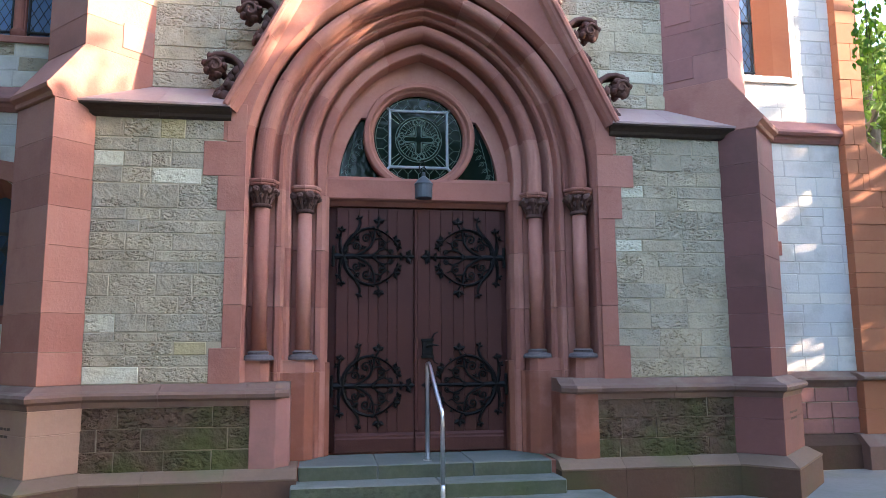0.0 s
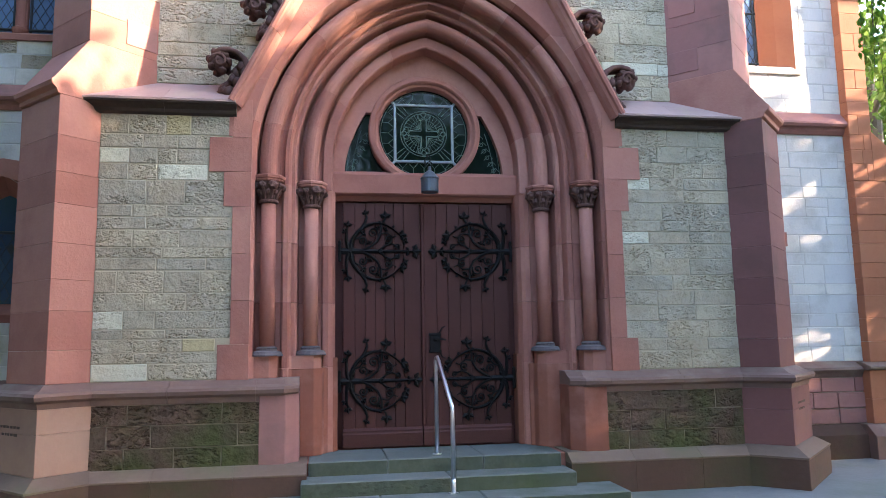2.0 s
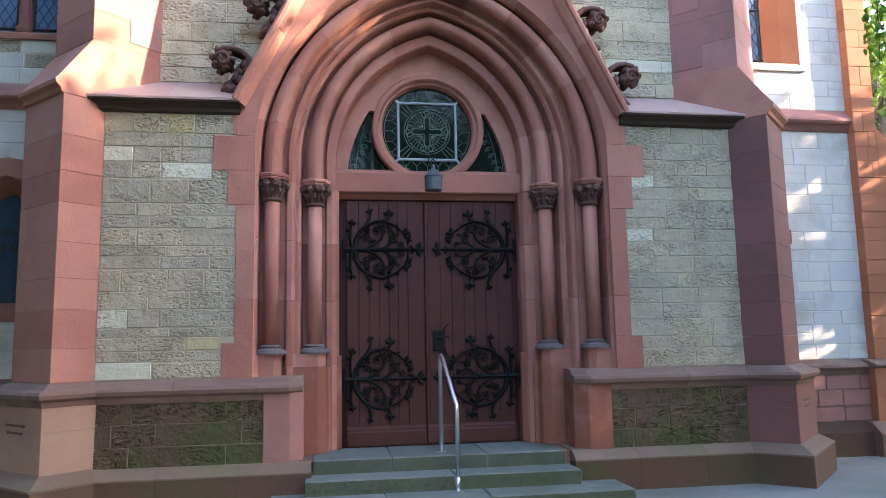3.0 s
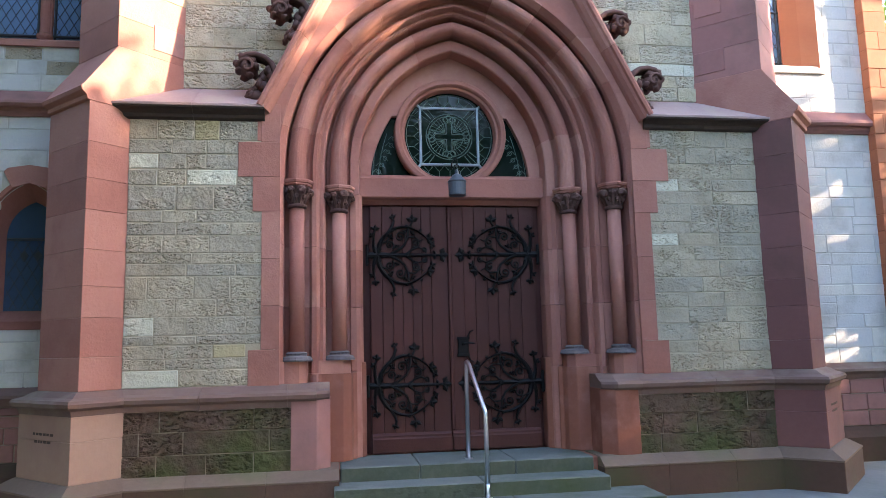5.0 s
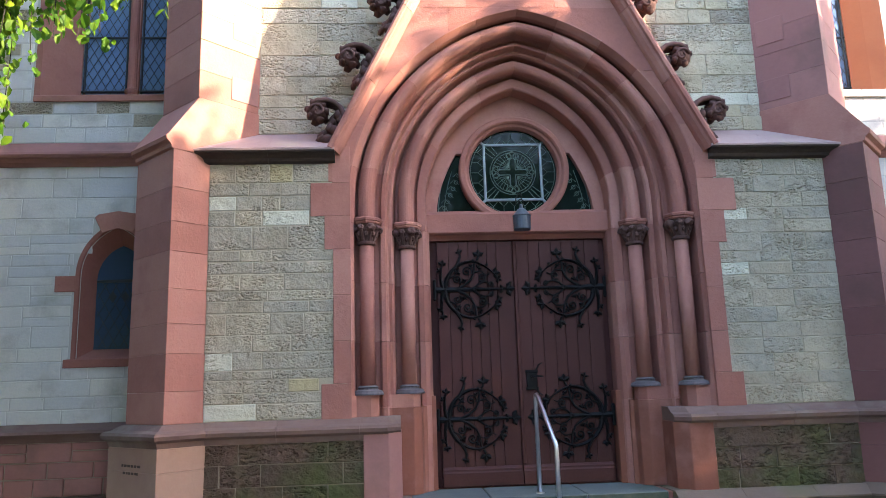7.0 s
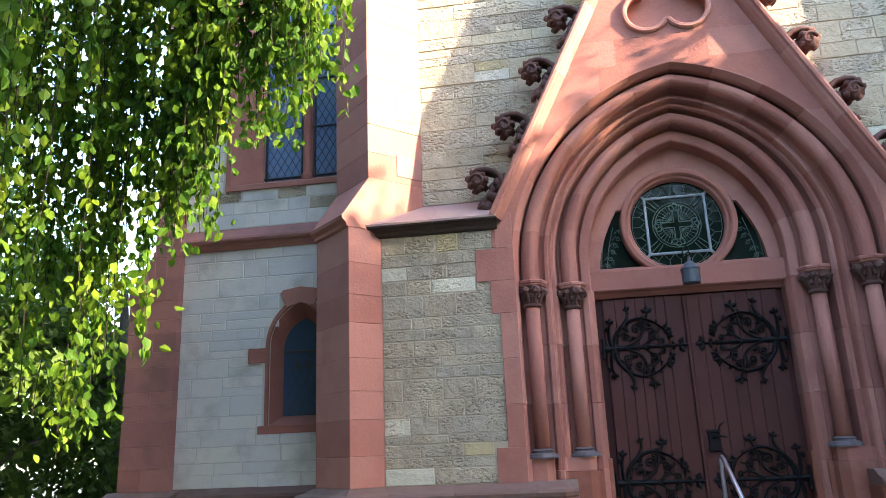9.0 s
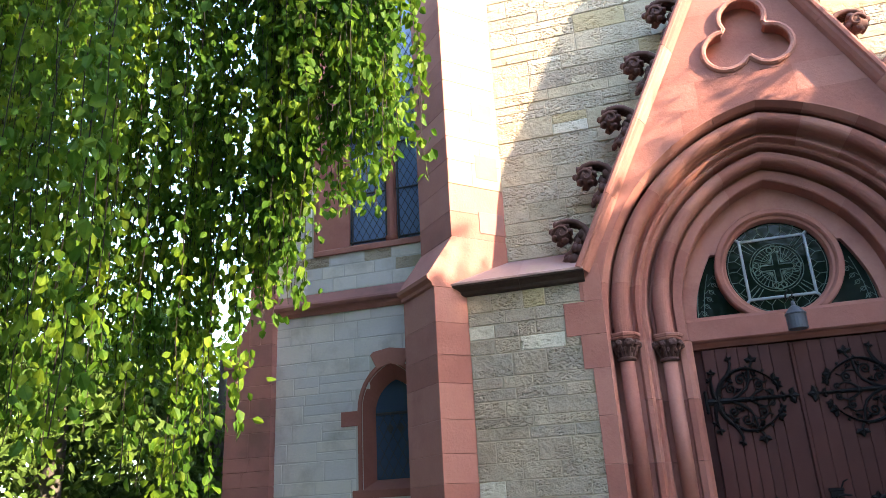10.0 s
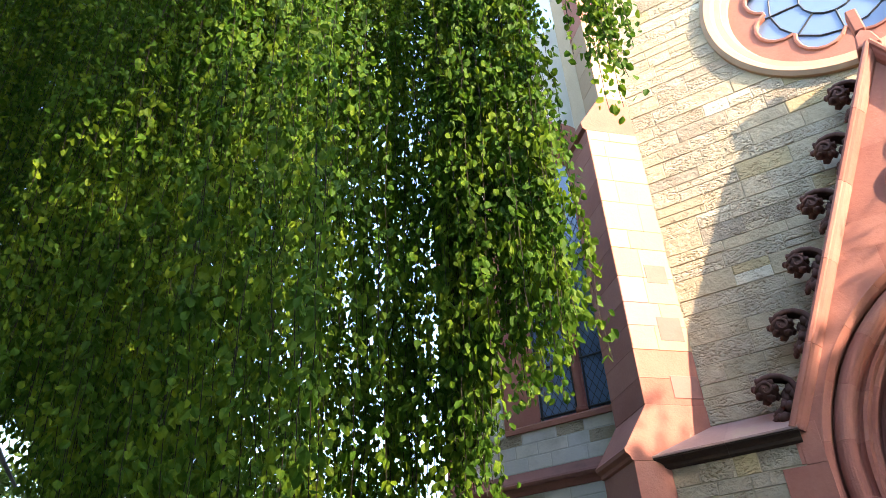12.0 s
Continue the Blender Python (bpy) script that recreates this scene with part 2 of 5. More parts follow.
# ---- mesh helpers ----
def part(name, bm, mat, parent=None, label="", smooth=False):
    me = bpy.data.meshes.new(name)
    bmesh.ops.recalc_face_normals(bm, faces=bm.faces)
    bm.to_mesh(me)
    bm.free()
    me.materials.append(mat)
    if smooth:
        for p in me.polygons:
            p.use_smooth = True
    ob = new(name, me)
    if parent:
        ob.parent = parent
    if label:
        ob["label"] = label
    return ob


def thing(name, label, category, group="", kind=""):
    return tagged(new(name), label, category, group, kind)


def setting(name, label, category):
    return tagged(new(name), label, category, kind="structure")


def box(bm, x0, x1, y0, y1, z0, z1, bevel=0.0, m=None):
    r = bmesh.ops.create_cube(bm, size=1)
    vs = r["verts"]
    for v in vs:
        v.co = Vector(((x0 + x1) / 2 + v.co.x * (x1 - x0), (y0 + y1) / 2 + v.co.y * (y1 - y0), (z0 + z1) / 2 + v.co.z * (z1 - z0)))
    if bevel:
        es = list({e for v in vs for e in v.link_edges})
        r = bmesh.ops.bevel(bm, geom=es, offset=bevel, segments=1, affect="EDGES", profile=0.5)
        vs = list({v for f in r["faces"] for v in f.verts} | {v for v in vs if v.is_valid})
    if m:
        bmesh.ops.transform(bm, matrix=m, verts=vs)
    return vs


def prism(bm, outline, lift, bevel=0.0):
    """A solid from a closed outline of 3D points, pushed along the vector lift."""
    a = [bm.verts.new(p) for p in outline]
    b = [bm.verts.new(Vector(p) + Vector(lift)) for p in outline]
    k = len(a)
    bm.faces.new(a)
    bm.faces.new(b[::-1])
    for i in range(k):
        bm.faces.new((a[i], b[i], b[(i + 1) % k], a[(i + 1) % k]))
    if bevel:
        es = list({e for v in a + b for e in v.link_edges})
        bmesh.ops.bevel(bm, geom=es, offset=bevel, segments=1, affect="EDGES", profile=0.5)


def lathe(bm, profile, x, y, sides=20, z=0.0):
    rings = []
    for r, h in profile:
        rings.append([bm.verts.new((x + r * math.cos(2 * math.pi * i / sides), y + r * math.sin(2 * math.pi * i / sides), z + h)) for i in range(sides)])
    for a, b in zip(rings, rings[1:]):
        for i in range(sides):
            bm.faces.new((a[i], a[(i + 1) % sides], b[(i + 1) % sides], b[i]))
    bm.faces.new(rings[0][::-1])
    bm.faces.new(rings[-1])


def tube(bm, pts, radii, sides=6):
    """A round bar along pts, with a radius at each."""
    pts = [Vector(p) for p in pts]
    rings = []
    up = Vector((0.13, 0.97, 0.21))
    for i, p in enumerate(pts):
        d = (pts[min(i + 1, len(pts) - 1)] - pts[max(i - 1, 0)]).normalized()
        s = d.cross(up)
        s = s.normalized() if s.length > 1e-4 else d.orthogonal().normalized()
        t = s.cross(d)
        r = radii[i] if isinstance(radii, (list, tuple)) else radii
        rings.append([bm.verts.new(p + r * (math.cos(2 * math.pi * k / sides) * s + math.sin(2 * math.pi * k / sides) * t)) for k in range(sides)])
    for a, b in zip(rings, rings[1:]):
        for i in range(sides):
            bm.faces.new((a[i], a[(i + 1) % sides], b[(i + 1) % sides], b[i]))
    bm.faces.new(rings[0][::-1])
    bm.faces.new(rings[-1])


def lump(bm, at, r, squash=(1, 1, 1), wob=0.0, sub=1):
    res = bmesh.ops.create_icosphere(bm, subdivisions=sub, radius=1)
    for v in res["verts"]:
        k = 1 + wob * noise.noise(v.co * 2.1 + Vector(at) * 7)
        v.co = Vector(at) + Vector((v.co.x * squash[0], v.co.y * squash[1], v.co.z * squash[2])) * r * k


def filled(bm, loops, y):
    """A flat face in the plane y, bounded by loops of (x, z)."""
    es = []
    for loop in loops:
        vs = [bm.verts.new((x, y, z)) for x, z in loop]
        es += [bm.edges.new((vs[i], vs[(i + 1) % len(vs)])) for i in range(len(vs))]
    bmesh.ops.triangle_fill(bm, edges=es, use_beauty=True, normal=(0, -1, 0))


def stone(parent, x0, x1, z0, z1, y, mat, proud=0.010, deep=0.03, joint=0.006, rng=random, name="stone"):
    """One dressed stone in a wall that faces -y: a face with worn, chamfered edges, proud of the mortar."""
    j = joint
    c = 0.005
    f = y - proud * rng.uniform(0.5, 1.15)
    w = lambda: rng.uniform(-0.004, 0.004)
    outer = [(x0 + j + w(), z0 + j + w()), (x1 - j + w(), z0 + j + w()), (x1 - j + w(), z1 - j + w()), (x0 + j + w(), z1 - j + w())]
    inner = [(outer[0][0] + c, outer[0][1] + c), (outer[1][0] - c, outer[1][1] + c), (outer[2][0] - c, outer[2][1] - c), (outer[3][0] + c, outer[3][1] - c)]
    vs = [(a, y + deep, b) for a, b in outer] + [(a, f + 0.005, b) for a, b in outer] + [(a, f + rng.uniform(-0.002, 0.002), b) for a, b in inner]
    fs = [(8, 9, 10, 11)]
    for i in range(4):
        k = (i + 1) % 4
        fs += [(i, k, 4 + k, 4 + i), (4 + i, 4 + k, 8 + k, 8 + i)]
    me = bpy.data.meshes.new(name)
    me.from_pydata(vs, [], fs)
    me.materials.append(mat)
    ob = new(name, me)
    ob.parent = parent
    return ob


def courses(parent, x0, x1, z0, z1, y, heights, widths, rng, pick, clip=None, proud=0.010, joint=0.006):
    """Random-coursed ashlar over a rectangle; pick gives each stone its material, clip leaves out or trims."""
    z = z0
    while z < z1 - 0.03:
        h = min(rng.uniform(*heights), z1 - z)
        if z1 - z - h < 0.07:
            h = z1 - z
        x = x0
        while x < x1 - 0.02:
            w = min(rng.uniform(*widths), x1 - x)
            if x1 - x - w < 0.12:
                w = x1 - x
            a, b = x, x + w
            if clip:
                r = clip(a, b, z, z + h)
                a, b = r if r else (0, 0)
            if b - a > 0.05:
                if h > 0.2 and rng.random() < 0.25:
                    cut = rng.uniform(0.4, 0.6) * h
                    stone(parent, a, b, z, z + cut, y, pick(rng), proud, joint=joint, rng=rng)
                    stone(parent, a, b, z + cut, z + h, y, pick(rng), proud, joint=joint, rng=rng)
                else:
                    stone(parent, a, b, z, z + h, y, pick(rng), proud, joint=joint, rng=rng)
            x += w
        z += h


# ---- levels ----
SILL = 0.44       # door sill and top step
PL_TOP = 1.206    # top of the plinth
EAVE = 3.76       # underside of the sloped ledge
UPPER = 0.41      # face of the tower wall above the ledge
AISLE_Y = 1.2     # face of the walls set back to both sides
SPRING = 3.2      # springing of the arch
GAB = 7.87        # apex of the gable


def centre(r):
    """For the arch ring of half-width r: how far its centres lie beyond the middle, and their height."""
    return 0.37, 3.452 - (0.218 * (r - 1.11) if r > 1.11 else 0.23 * (1.11 - r))


# ---- ground ----
ground = bmesh.new()
bmesh.ops.create_grid(ground, x_segments=60, y_segments=60, size=400)
for v in ground.verts:
    v.co.z = 0.06
tagged(part("ground", ground, GROUND), "grey paved ground in front of the church", "ground", kind="structure")


# ---- porch walls beside the portal ----
def mirror_x(s, a, b):
    return (a, b) if s > 0 else (-b, -a)


def pick_front(r):
    k = r.random()
    return ASHLAR if k < 0.90 else PALE


# coursing of one porch wall: height above the plinth, then joints counted from the buttress towards the door
LEFT_ROWS = [
    (1.215, 1.375, (0.0, 0.50, 1.24), "PA"), (1.375, 1.475, (0.0, 0.38, 1.24), "AA"), (1.475, 1.60, (0.0, 0.37, 0.80, 1.1), "AAO"),
    (1.60, 1.69, (0.0, 0.27, 0.65, 1.24), "AAA"), (1.69, 1.86, (0.0, 0.27, 0.55, 1.1, 1.24), "PAAA"), (1.86, 2.03, (0.0, 0.45, 0.83, 1.24), "AAA"),
    (2.03, 2.24, (0.0, 0.2, 0.62, 0.95, 1.24), "AAAA"), (2.24, 2.36, (0.0, 0.55, 1.0, 1.24), "AAA"), (2.36, 2.46, (0.0, 0.6, 1.24), "AA"),
    (2.46, 2.63, (0.0, 0.33, 0.75, 1.24), "AAA"), (2.63, 2.75, (0.0, 0.45, 0.95, 1.24), "AAA"), (2.75, 2.87, (0.0, 0.32, 0.63, 1.24), "AAA"),
    (2.87, 3.11, (0.0, 0.44, 0.79, 1.24), "AAA"), (3.11, 3.27, (0.0, 0.27, 0.53, 1.0, 1.24), "AAPA"), (3.27, 3.42, (0.0, 0.27, 0.53, 0.71, 1.24), "PAAA"),
    (3.42, 3.56, (0.0, 0.40, 0.71, 1.24), "AAA"), (3.56, 3.76, (0.0, 0.26, 0.60, 0.83, 1.24), "AAOA")]
RIGHT_ROWS = [
    (1.215, 1.405, (-0.03, 0.54, 1.24), "AA"), (1.405, 1.53, (0.0, 0.35, 0.8, 1.24), "AAA"), (1.53, 1.71, (0.0, 0.33, 0.78, 1.24), "AAA"),
    (1.71, 1.87, (0.0, 0.46, 0.88, 1.24), "AAA"), (1.87, 2.025, (0.0, 0.47, 0.88, 1.24), "AAA"), (2.025, 2.185, (0.0, 0.7, 1.24), "AA"),
    (2.185, 2.36, (0.0, 0.5, 0.94, 1.24), "AAA"), (2.36, 2.515, (0.0, 0.77, 1.24), "AA"), (2.515, 2.645, (0.0, 0.48, 0.94, 1.24), "AAP"),
    (2.645, 2.76, (0.0, 0.48, 0.8, 1.24), "AAA"), (2.76, 2.955, (0.0, 0.3, 0.78, 1.24), "AAA"), (2.955, 3.09, (0.0, 0.52, 1.24), "AA"),
    (3.09, 3.225, (0.0, 0.52, 0.9, 1.24), "AAP"), (3.225, 3.39, (0.0, 0.29, 0.62, 1.24), "AAA"), (3.39, 3.57, (0.0, 0.46, 0.8, 1.24), "AAA"),
    (3.57, 3.76, (0.0, 0.32, 0.68, 0.91, 1.24), "AAAA")]
KIND = {"A": ASHLAR, "P": PALE, "O": OCHRE}


def porch_wall(s, name):
    wall = setting(name, "grey-green coursed sandstone ashlar wall beside the portal", "wall")
    bm = bmesh.new()
    a, b = mirror_x(s, 1.86, 3.6)
    box(bm, a, b, 0.0, 0.6, 0.0, EAVE)
    part("mortar_core", bm, MORTAR, wall)
    rng = random.Random(11 if s < 0 else 29)
    for z0, z1, cuts, kinds in (LEFT_ROWS if s < 0 else RIGHT_ROWS):
        for i, k in enumerate(kinds):
            p0, p1 = cuts[i], cuts[i + 1]
            mat = KIND[k]
            x0, x1 = mirror_x(s, 3.21 - p1, 3.21 - p0)
            stone(wall, x0, x1, z0, z1, 0.0, mat, joint=rng.uniform(0.002, 0.006), rng=rng)
    return wall


wall_left = porch_wall(-1, "wall_porch_left")
wall_right = porch_wall(1, "wall_porch_right")


# red quoins that frame the portal
def quoins(s, wall):
    rng = random.Random(5)
    for z0, z1, w in ((PL_TOP, 1.54, 2.09), (1.54, 1.95, 1.975), (1.95, 2.4, 1.975), (2.4, 2.86, 1.975), (2.86, 3.20, 2.06), (3.20, 3.545, 2.2), (3.545, 3.93, 1.985)):
        bm = bmesh.new()
        a, b = mirror_x(s, 1.80, w)
        box(bm, a, b, -0.022, 0.1, z0 + 0.001, z1 - 0.001, 0.003)
        part("quoin", bm, RED, wall)


quoins(-1, wall_left)
quoins(1, wall_right)


# ---- plinth ----
def plinth(s, name):
    pl = setting(name, "mossy dark rough-faced plinth with a moulded red sandstone cap", "plinth")
    rng = random.Random(3 + s)
    bm = bmesh.new()
    a, b = mirror_x(s, 1.5, 3.6)
    box(bm, a, b, -0.085, 0.3, 0.06, 1.1)
    part("core", bm, MORTAR_D, pl)
    z = 0.42
    rows = ((0.2, (1.68, 2.02, 2.44, 2.87, 3.25)), (0.2, (1.68, 1.88, 2.64, 3.02, 3.25)), (0.19, (1.68, 2.02, 2.85, 3.25)))
    if s > 0:
        rows = ((0.2, (1.68, 1.91, 2.5, 2.86, 3.25)), (0.2, (1.68, 1.94, 2.3, 3.05, 3.25)), (0.19, (1.68, 2.46, 2.86, 3.25)))
    for h, cuts in rows:
        for p, q in zip(cuts, cuts[1:]):
            x0, x1 = mirror_x(s, p, q)
            stone(pl, x0, x1, z, z + h, -0.085, PLINTH, proud=0.016, joint=rng.uniform(0.003, 0.005), rng=rng)
        z += h
    # dressed end block by the steps, with a chamfered corner
    bm = bmesh.new()
    prism(bm, [(s * 1.69, -0.12, 0.42), (s * 1.45, -0.12, 0.42), (s * 1.33, 0.0, 0.42), (s * 1.33, 0.42, 0.42), (s * 1.69, 0.42, 0.42)], (0, 0, 0.66), 0.006)
    part("end_block", bm, DAMP if s > 0 else REDD, pl)
    # cap: fillet, hollow and slope
    prof = [(0.0, 1.215), (-0.03, 1.205), (-0.09, 1.165), (-0.155, 1.145), (-0.17, 1.12), (-0.16, 1.085), (-0.12, 1.06), (-0.105, 1.01), (0.3, 1.01), (0.3, 1.215)]
    for p, q in ((1.335, 1.46), (1.46, 1.72), (1.72, 2.5), (2.5, 3.25)):
        bm = bmesh.new()
        gap = 0.002 if p > 1.5 else 0.0
        x0, x1 = mirror_x(s, p + gap, q - gap)
        prism(bm, [(x0, y, h) for y, h in prof], (x1 - x0, 0, 0))
        if p < 1.4:
            # the end is splayed like the block under it
            for v in bm.verts:
                if abs(v.co.x) < 1.4 and v.co.y < 0.1:
                    v.co.y += 0.13
        part("cap", bm, PLINTH_CAP, pl)
    # base course: dark upright face, weathered splay paler from sky light in its colour
    foot = [(-0.245, 0.345), (-0.245, 0.0), (0.3, 0.0), (0.3, 0.345)]
    splay = [(-0.105, 0.442), (-0.13, 0.436), (-0.238, 0.368), (-0.25, 0.362), (-0.25, 0.346), (0.3, 0.346), (0.3, 0.442)]
    for p, q in ((1.25, 1.9), (1.9, 2.6), (2.6, 3.3)):
        for prof, nm, mat in ((foot, "base_course", BASE), (splay, "base_splay", SPLAY)):
            bm = bmesh.new()
            x0, x1 = mirror_x(s, p + 0.001, q - 0.001)
            prism(bm, [(x0, y, h) for y, h in prof], (x1 - x0, 0, 0), 0.003)
            part(nm, bm, mat, pl)
    return pl


plinth(-1, "plinth_left")
plinth(1, "plinth_right")


# ---- sloped ledge above the porch walls ----
def ledge(s, name):
    ob = setting(name, "sloped red sandstone weathering ledge with a moulded drip", "ledge")
    slope = [(UPPER + 0.1, 4.27), (UPPER, 4.22), (-0.12, 3.895), (-0.145, 3.885), (-0.145, 3.862), (UPPER + 0.1, 3.862)]
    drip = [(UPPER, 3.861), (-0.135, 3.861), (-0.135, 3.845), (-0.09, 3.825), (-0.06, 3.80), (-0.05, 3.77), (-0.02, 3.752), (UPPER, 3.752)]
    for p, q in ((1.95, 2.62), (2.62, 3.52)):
        for prof, nm, mat in ((slope, "slab", LEDGE), (drip, "drip_moulding", DIRT_SHADE)):
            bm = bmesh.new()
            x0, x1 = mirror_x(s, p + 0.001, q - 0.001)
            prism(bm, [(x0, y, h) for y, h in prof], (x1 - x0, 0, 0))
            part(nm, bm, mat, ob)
    return ob


ledge(-1, "ledge_left")
ledge(1, "ledge_right")


# ---- corner buttresses, set diagonally ----
def buttress(s, name, label):
    ob = thing(name, label, "buttress")
    # local frame: -y' points outwards along the diagonal, x' across
    rot = Matrix.Rotation(radians(45 * s), 4, "Z")
    ob.matrix_world = Matrix.Translation((s * 3.745, -0.025, 0)) @ rot
    hw = 0.365
    rng = random.Random(40 + s)

    low = RED if s < 0 else RED_SHADED

    def course(z0, z1, y0, half, mat, lab="block"):
        bm = bmesh.new()
        box(bm, -half, half, y0, 1.6, z0 + 0.0008, z1 - 0.0008, 0.003)
        part(lab, bm, mat, ob)

    def sloped(prof, half, mat, lab):
        bm = bmesh.new()
        prism(bm, [(-half, y, z) for y, z in prof], (2 * half, 0, 0), 0.004)
        part(lab, bm, mat, ob)

    # base and plinth
    bm = bmesh.new()
    box(bm, -hw - 0.243, hw + 0.243, -0.243, 1.2, 0.0, 0.346, 0.005)
    part("base_course", bm, BASE, ob)
    bm = bmesh.new()
    rings = []
    for grow, z in ((0.248, 0.346), (0.248, 0.364), (0.236, 0.37), (0.13, 0.44), (0.11, 0.45)):
        rings.append([bm.verts.new(p) for p in ((-hw - grow, -grow, z), (hw + grow, -grow, z), (hw + grow, 1.2, z), (-hw - grow, 1.2, z))])
    for a, b in zip(rings, rings[1:]):
        for i in range(4):
            bm.faces.new((a[i], a[(i + 1) % 4], b[(i + 1) % 4], b[i]))
    bm.faces.new(rings[-1])
    bm.faces.new(rings[0][::-1])
    part("base_splay", bm, SPLAY, ob)
    for z0, z1 in ((0.45, 0.80), (0.80, 1.012)):
        course(z0, z1, -0.105, hw + 0.105, TAN if s < 0 else RED_SHADED, "plinth_block")
    bm = bmesh.new()
    rings = []
    for grow, z in ((0.105, 1.012), (0.12, 1.06), (0.16, 1.085), (0.17, 1.12), (0.155, 1.145), (0.09, 1.165), (0.03, 1.205), (0.0, 1.215)):
        rings.append([bm.verts.new(p) for p in ((-hw - grow, -grow, z), (hw + grow, -grow, z), (hw + grow, 1.2, z), (-hw - grow, 1.2, z))])
    for a, b in zip(rings, rings[1:]):
        for i in range(4):
            bm.faces.new((a[i], a[(i + 1) % 4], b[(i + 1) % 4], b[i]))
    bm.faces.new(rings[-1])
    part("plinth_cap", bm, PLINTH_CAP, ob)
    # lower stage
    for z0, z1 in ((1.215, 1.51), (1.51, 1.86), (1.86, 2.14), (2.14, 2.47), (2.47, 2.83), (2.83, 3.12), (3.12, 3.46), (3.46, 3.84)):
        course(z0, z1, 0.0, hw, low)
    # weathering with a moulded drip on the end
    sloped([(0.0, 3.84), (-0.025, 3.85), (-0.03, 3.89), (-0.075, 3.92), (-0.085, 3.96), (-0.05, 3.99), (0.255, 4.44), (1.6, 4.44), (1.6, 3.84)], hw + 0.004, RED, "weathering")
    # upper stage
    z = 4.44
    while z < 8.3:
        h = min(rng.uniform(0.26, 0.46), 8.3 - z)
        if 8.3 - z - h < 0.15:
            h = 8.3 - z
        course(z, z + h, 0.25, hw, RED if s < 0 else REDD)
        if s < 0 and z > 5.0:
            # pale facing stones on the side towards the tower wall
            cut = rng.uniform(0.45, 0.75)
            for p, q in ((0.256, cut), (cut, 1.3)):
                bm = bmesh.new()
                box(bm, hw - 0.05, hw + 0.004 + rng.uniform(0, 0.003), p + 0.001, q - 0.001, z + 0.002, z + h - 0.002, 0.003)
                part("facing_stone", bm, CREAM if rng.random() < 0.8 or z > 6.2 else LEDGE, ob)
        z += h
    sloped([(0.25, 8.3), (0.2, 8.33), (0.19, 8.42), (0.23, 8.46), (0.55, 8.95), (1.6, 8.95), (1.6, 8.3)], hw + 0.003, RED, "weathering")
    z = 8.95
    while z < 12:
        h = rng.uniform(0.3, 0.5)
        course(z, z + h, 0.55, hw - 0.002, RED if s > 0 or z > 10.5 else CREAM)
        z += h
    return ob


butt_left = buttress(-1, "buttress", "red sandstone diagonal corner buttress with sloped offsets, sunlit above")
butt_right = buttress(1, "buttress", "red sandstone diagonal corner buttress, its shade put into a darker stone colour")
# rough stones let into the shaded buttress
for z0, z1, u0, u1 in ((4.52, 4.78, 0.62, 0.95), (5.2, 5.5, 0.62, 0.92), (5.95, 6.2, 0.62, 0.9)):
    for b, sx in ((butt_right, -1), (butt_left, 1)):
        bm = bmesh.new()
        box(bm, sx * 0.365 - 0.008, sx * 0.365 + 0.008, u0, u1, z0, z1, 0.004)
        part("rough_block", bm, REDD, b)


# incised lines of writing on the buttress plinths, not legible
for b in (butt_left, butt_right):
    for z, w in ((0.84, 0.36), (0.775, 0.30)):
        x = -w / 2
        rng = random.Random(int(z * 1000))
        while x < w / 2:
            k = rng.uniform(0.03, 0.07)
            bm = bmesh.new()
            box(bm, x, min(x + k, w / 2), -0.1065, -0.10, z, z + 0.022)
            part("writing_bar", bm, BRONZE, b)
            x += k + 0.015


# ---- tower wall above the ledge ----
ROSE = (0.0, 9.55)
tower = setting("wall_tower", "pale coursed sandstone tower wall with a round window", "wall")
bm = bmesh.new()
hole = [(ROSE[0] + 1.3 * math.cos(i * math.pi / 24), ROSE[1] + 1.3 * math.sin(i * math.pi / 24)) for i in range(48)]
notch = []
for i in range(13):
    a = math.pi * 0.5 * i / 12
    notch.append((-1.55 * math.cos(a), 4.12 + 1.15 * math.sin(a)))
notch = [(-1.9, 4.1)] + notch + [(-x, z) for x, z in notch[::-1][1:]] + [(1.9, 4.1)]
filled(bm, [notch + [(3.6, 4.1), (3.6, 12.5), (-3.6, 12.5), (-3.6, 4.1)], hole], UPPER)
res = bmesh.ops.extrude_face_region(bm, geom=list(bm.faces))
bmesh.ops.translate(bm, verts=[g for g in res["geom"] if isinstance(g, bmesh.types.BMVert)], vec=(0, 0.5, 0))
part("mortar_core", bm, MORTAR, tower)


def pick_tower(r):
    k = r.random()
    return TOWER if k < 0.80 else ASHLAR if k < 0.90 else PALE if k < 0.95 else OCHRE


def clip_tower(a, b, z0, z1):
    zm = (z0 + z1) / 2
    g = (GAB - 0.35 - z1) / 2
    if g > 0 and a < 0 < b + g and b > -g:
        b = min(b, -g + 0.1)
    elif g > 0 and a < g and b > 0:
        a = max(a, g - 0.1)
    r2 = 1.46 ** 2 - (zm - ROSE[1]) ** 2
    if r2 > 0:
        c = math.sqrt(r2)
        if b > -c and a < c:
            if a < -c:
                b = -c
            elif b > c:
                a = c
            else:
                return None
    return (a, b) if b > a else None


courses(tower, -2.84, 2.84, 4.22, 11.6, UPPER, (0.13, 0.27), (0.26, 0.72), random.Random(8), pick_tower, clip_tower, proud=0.014, joint=0.003)


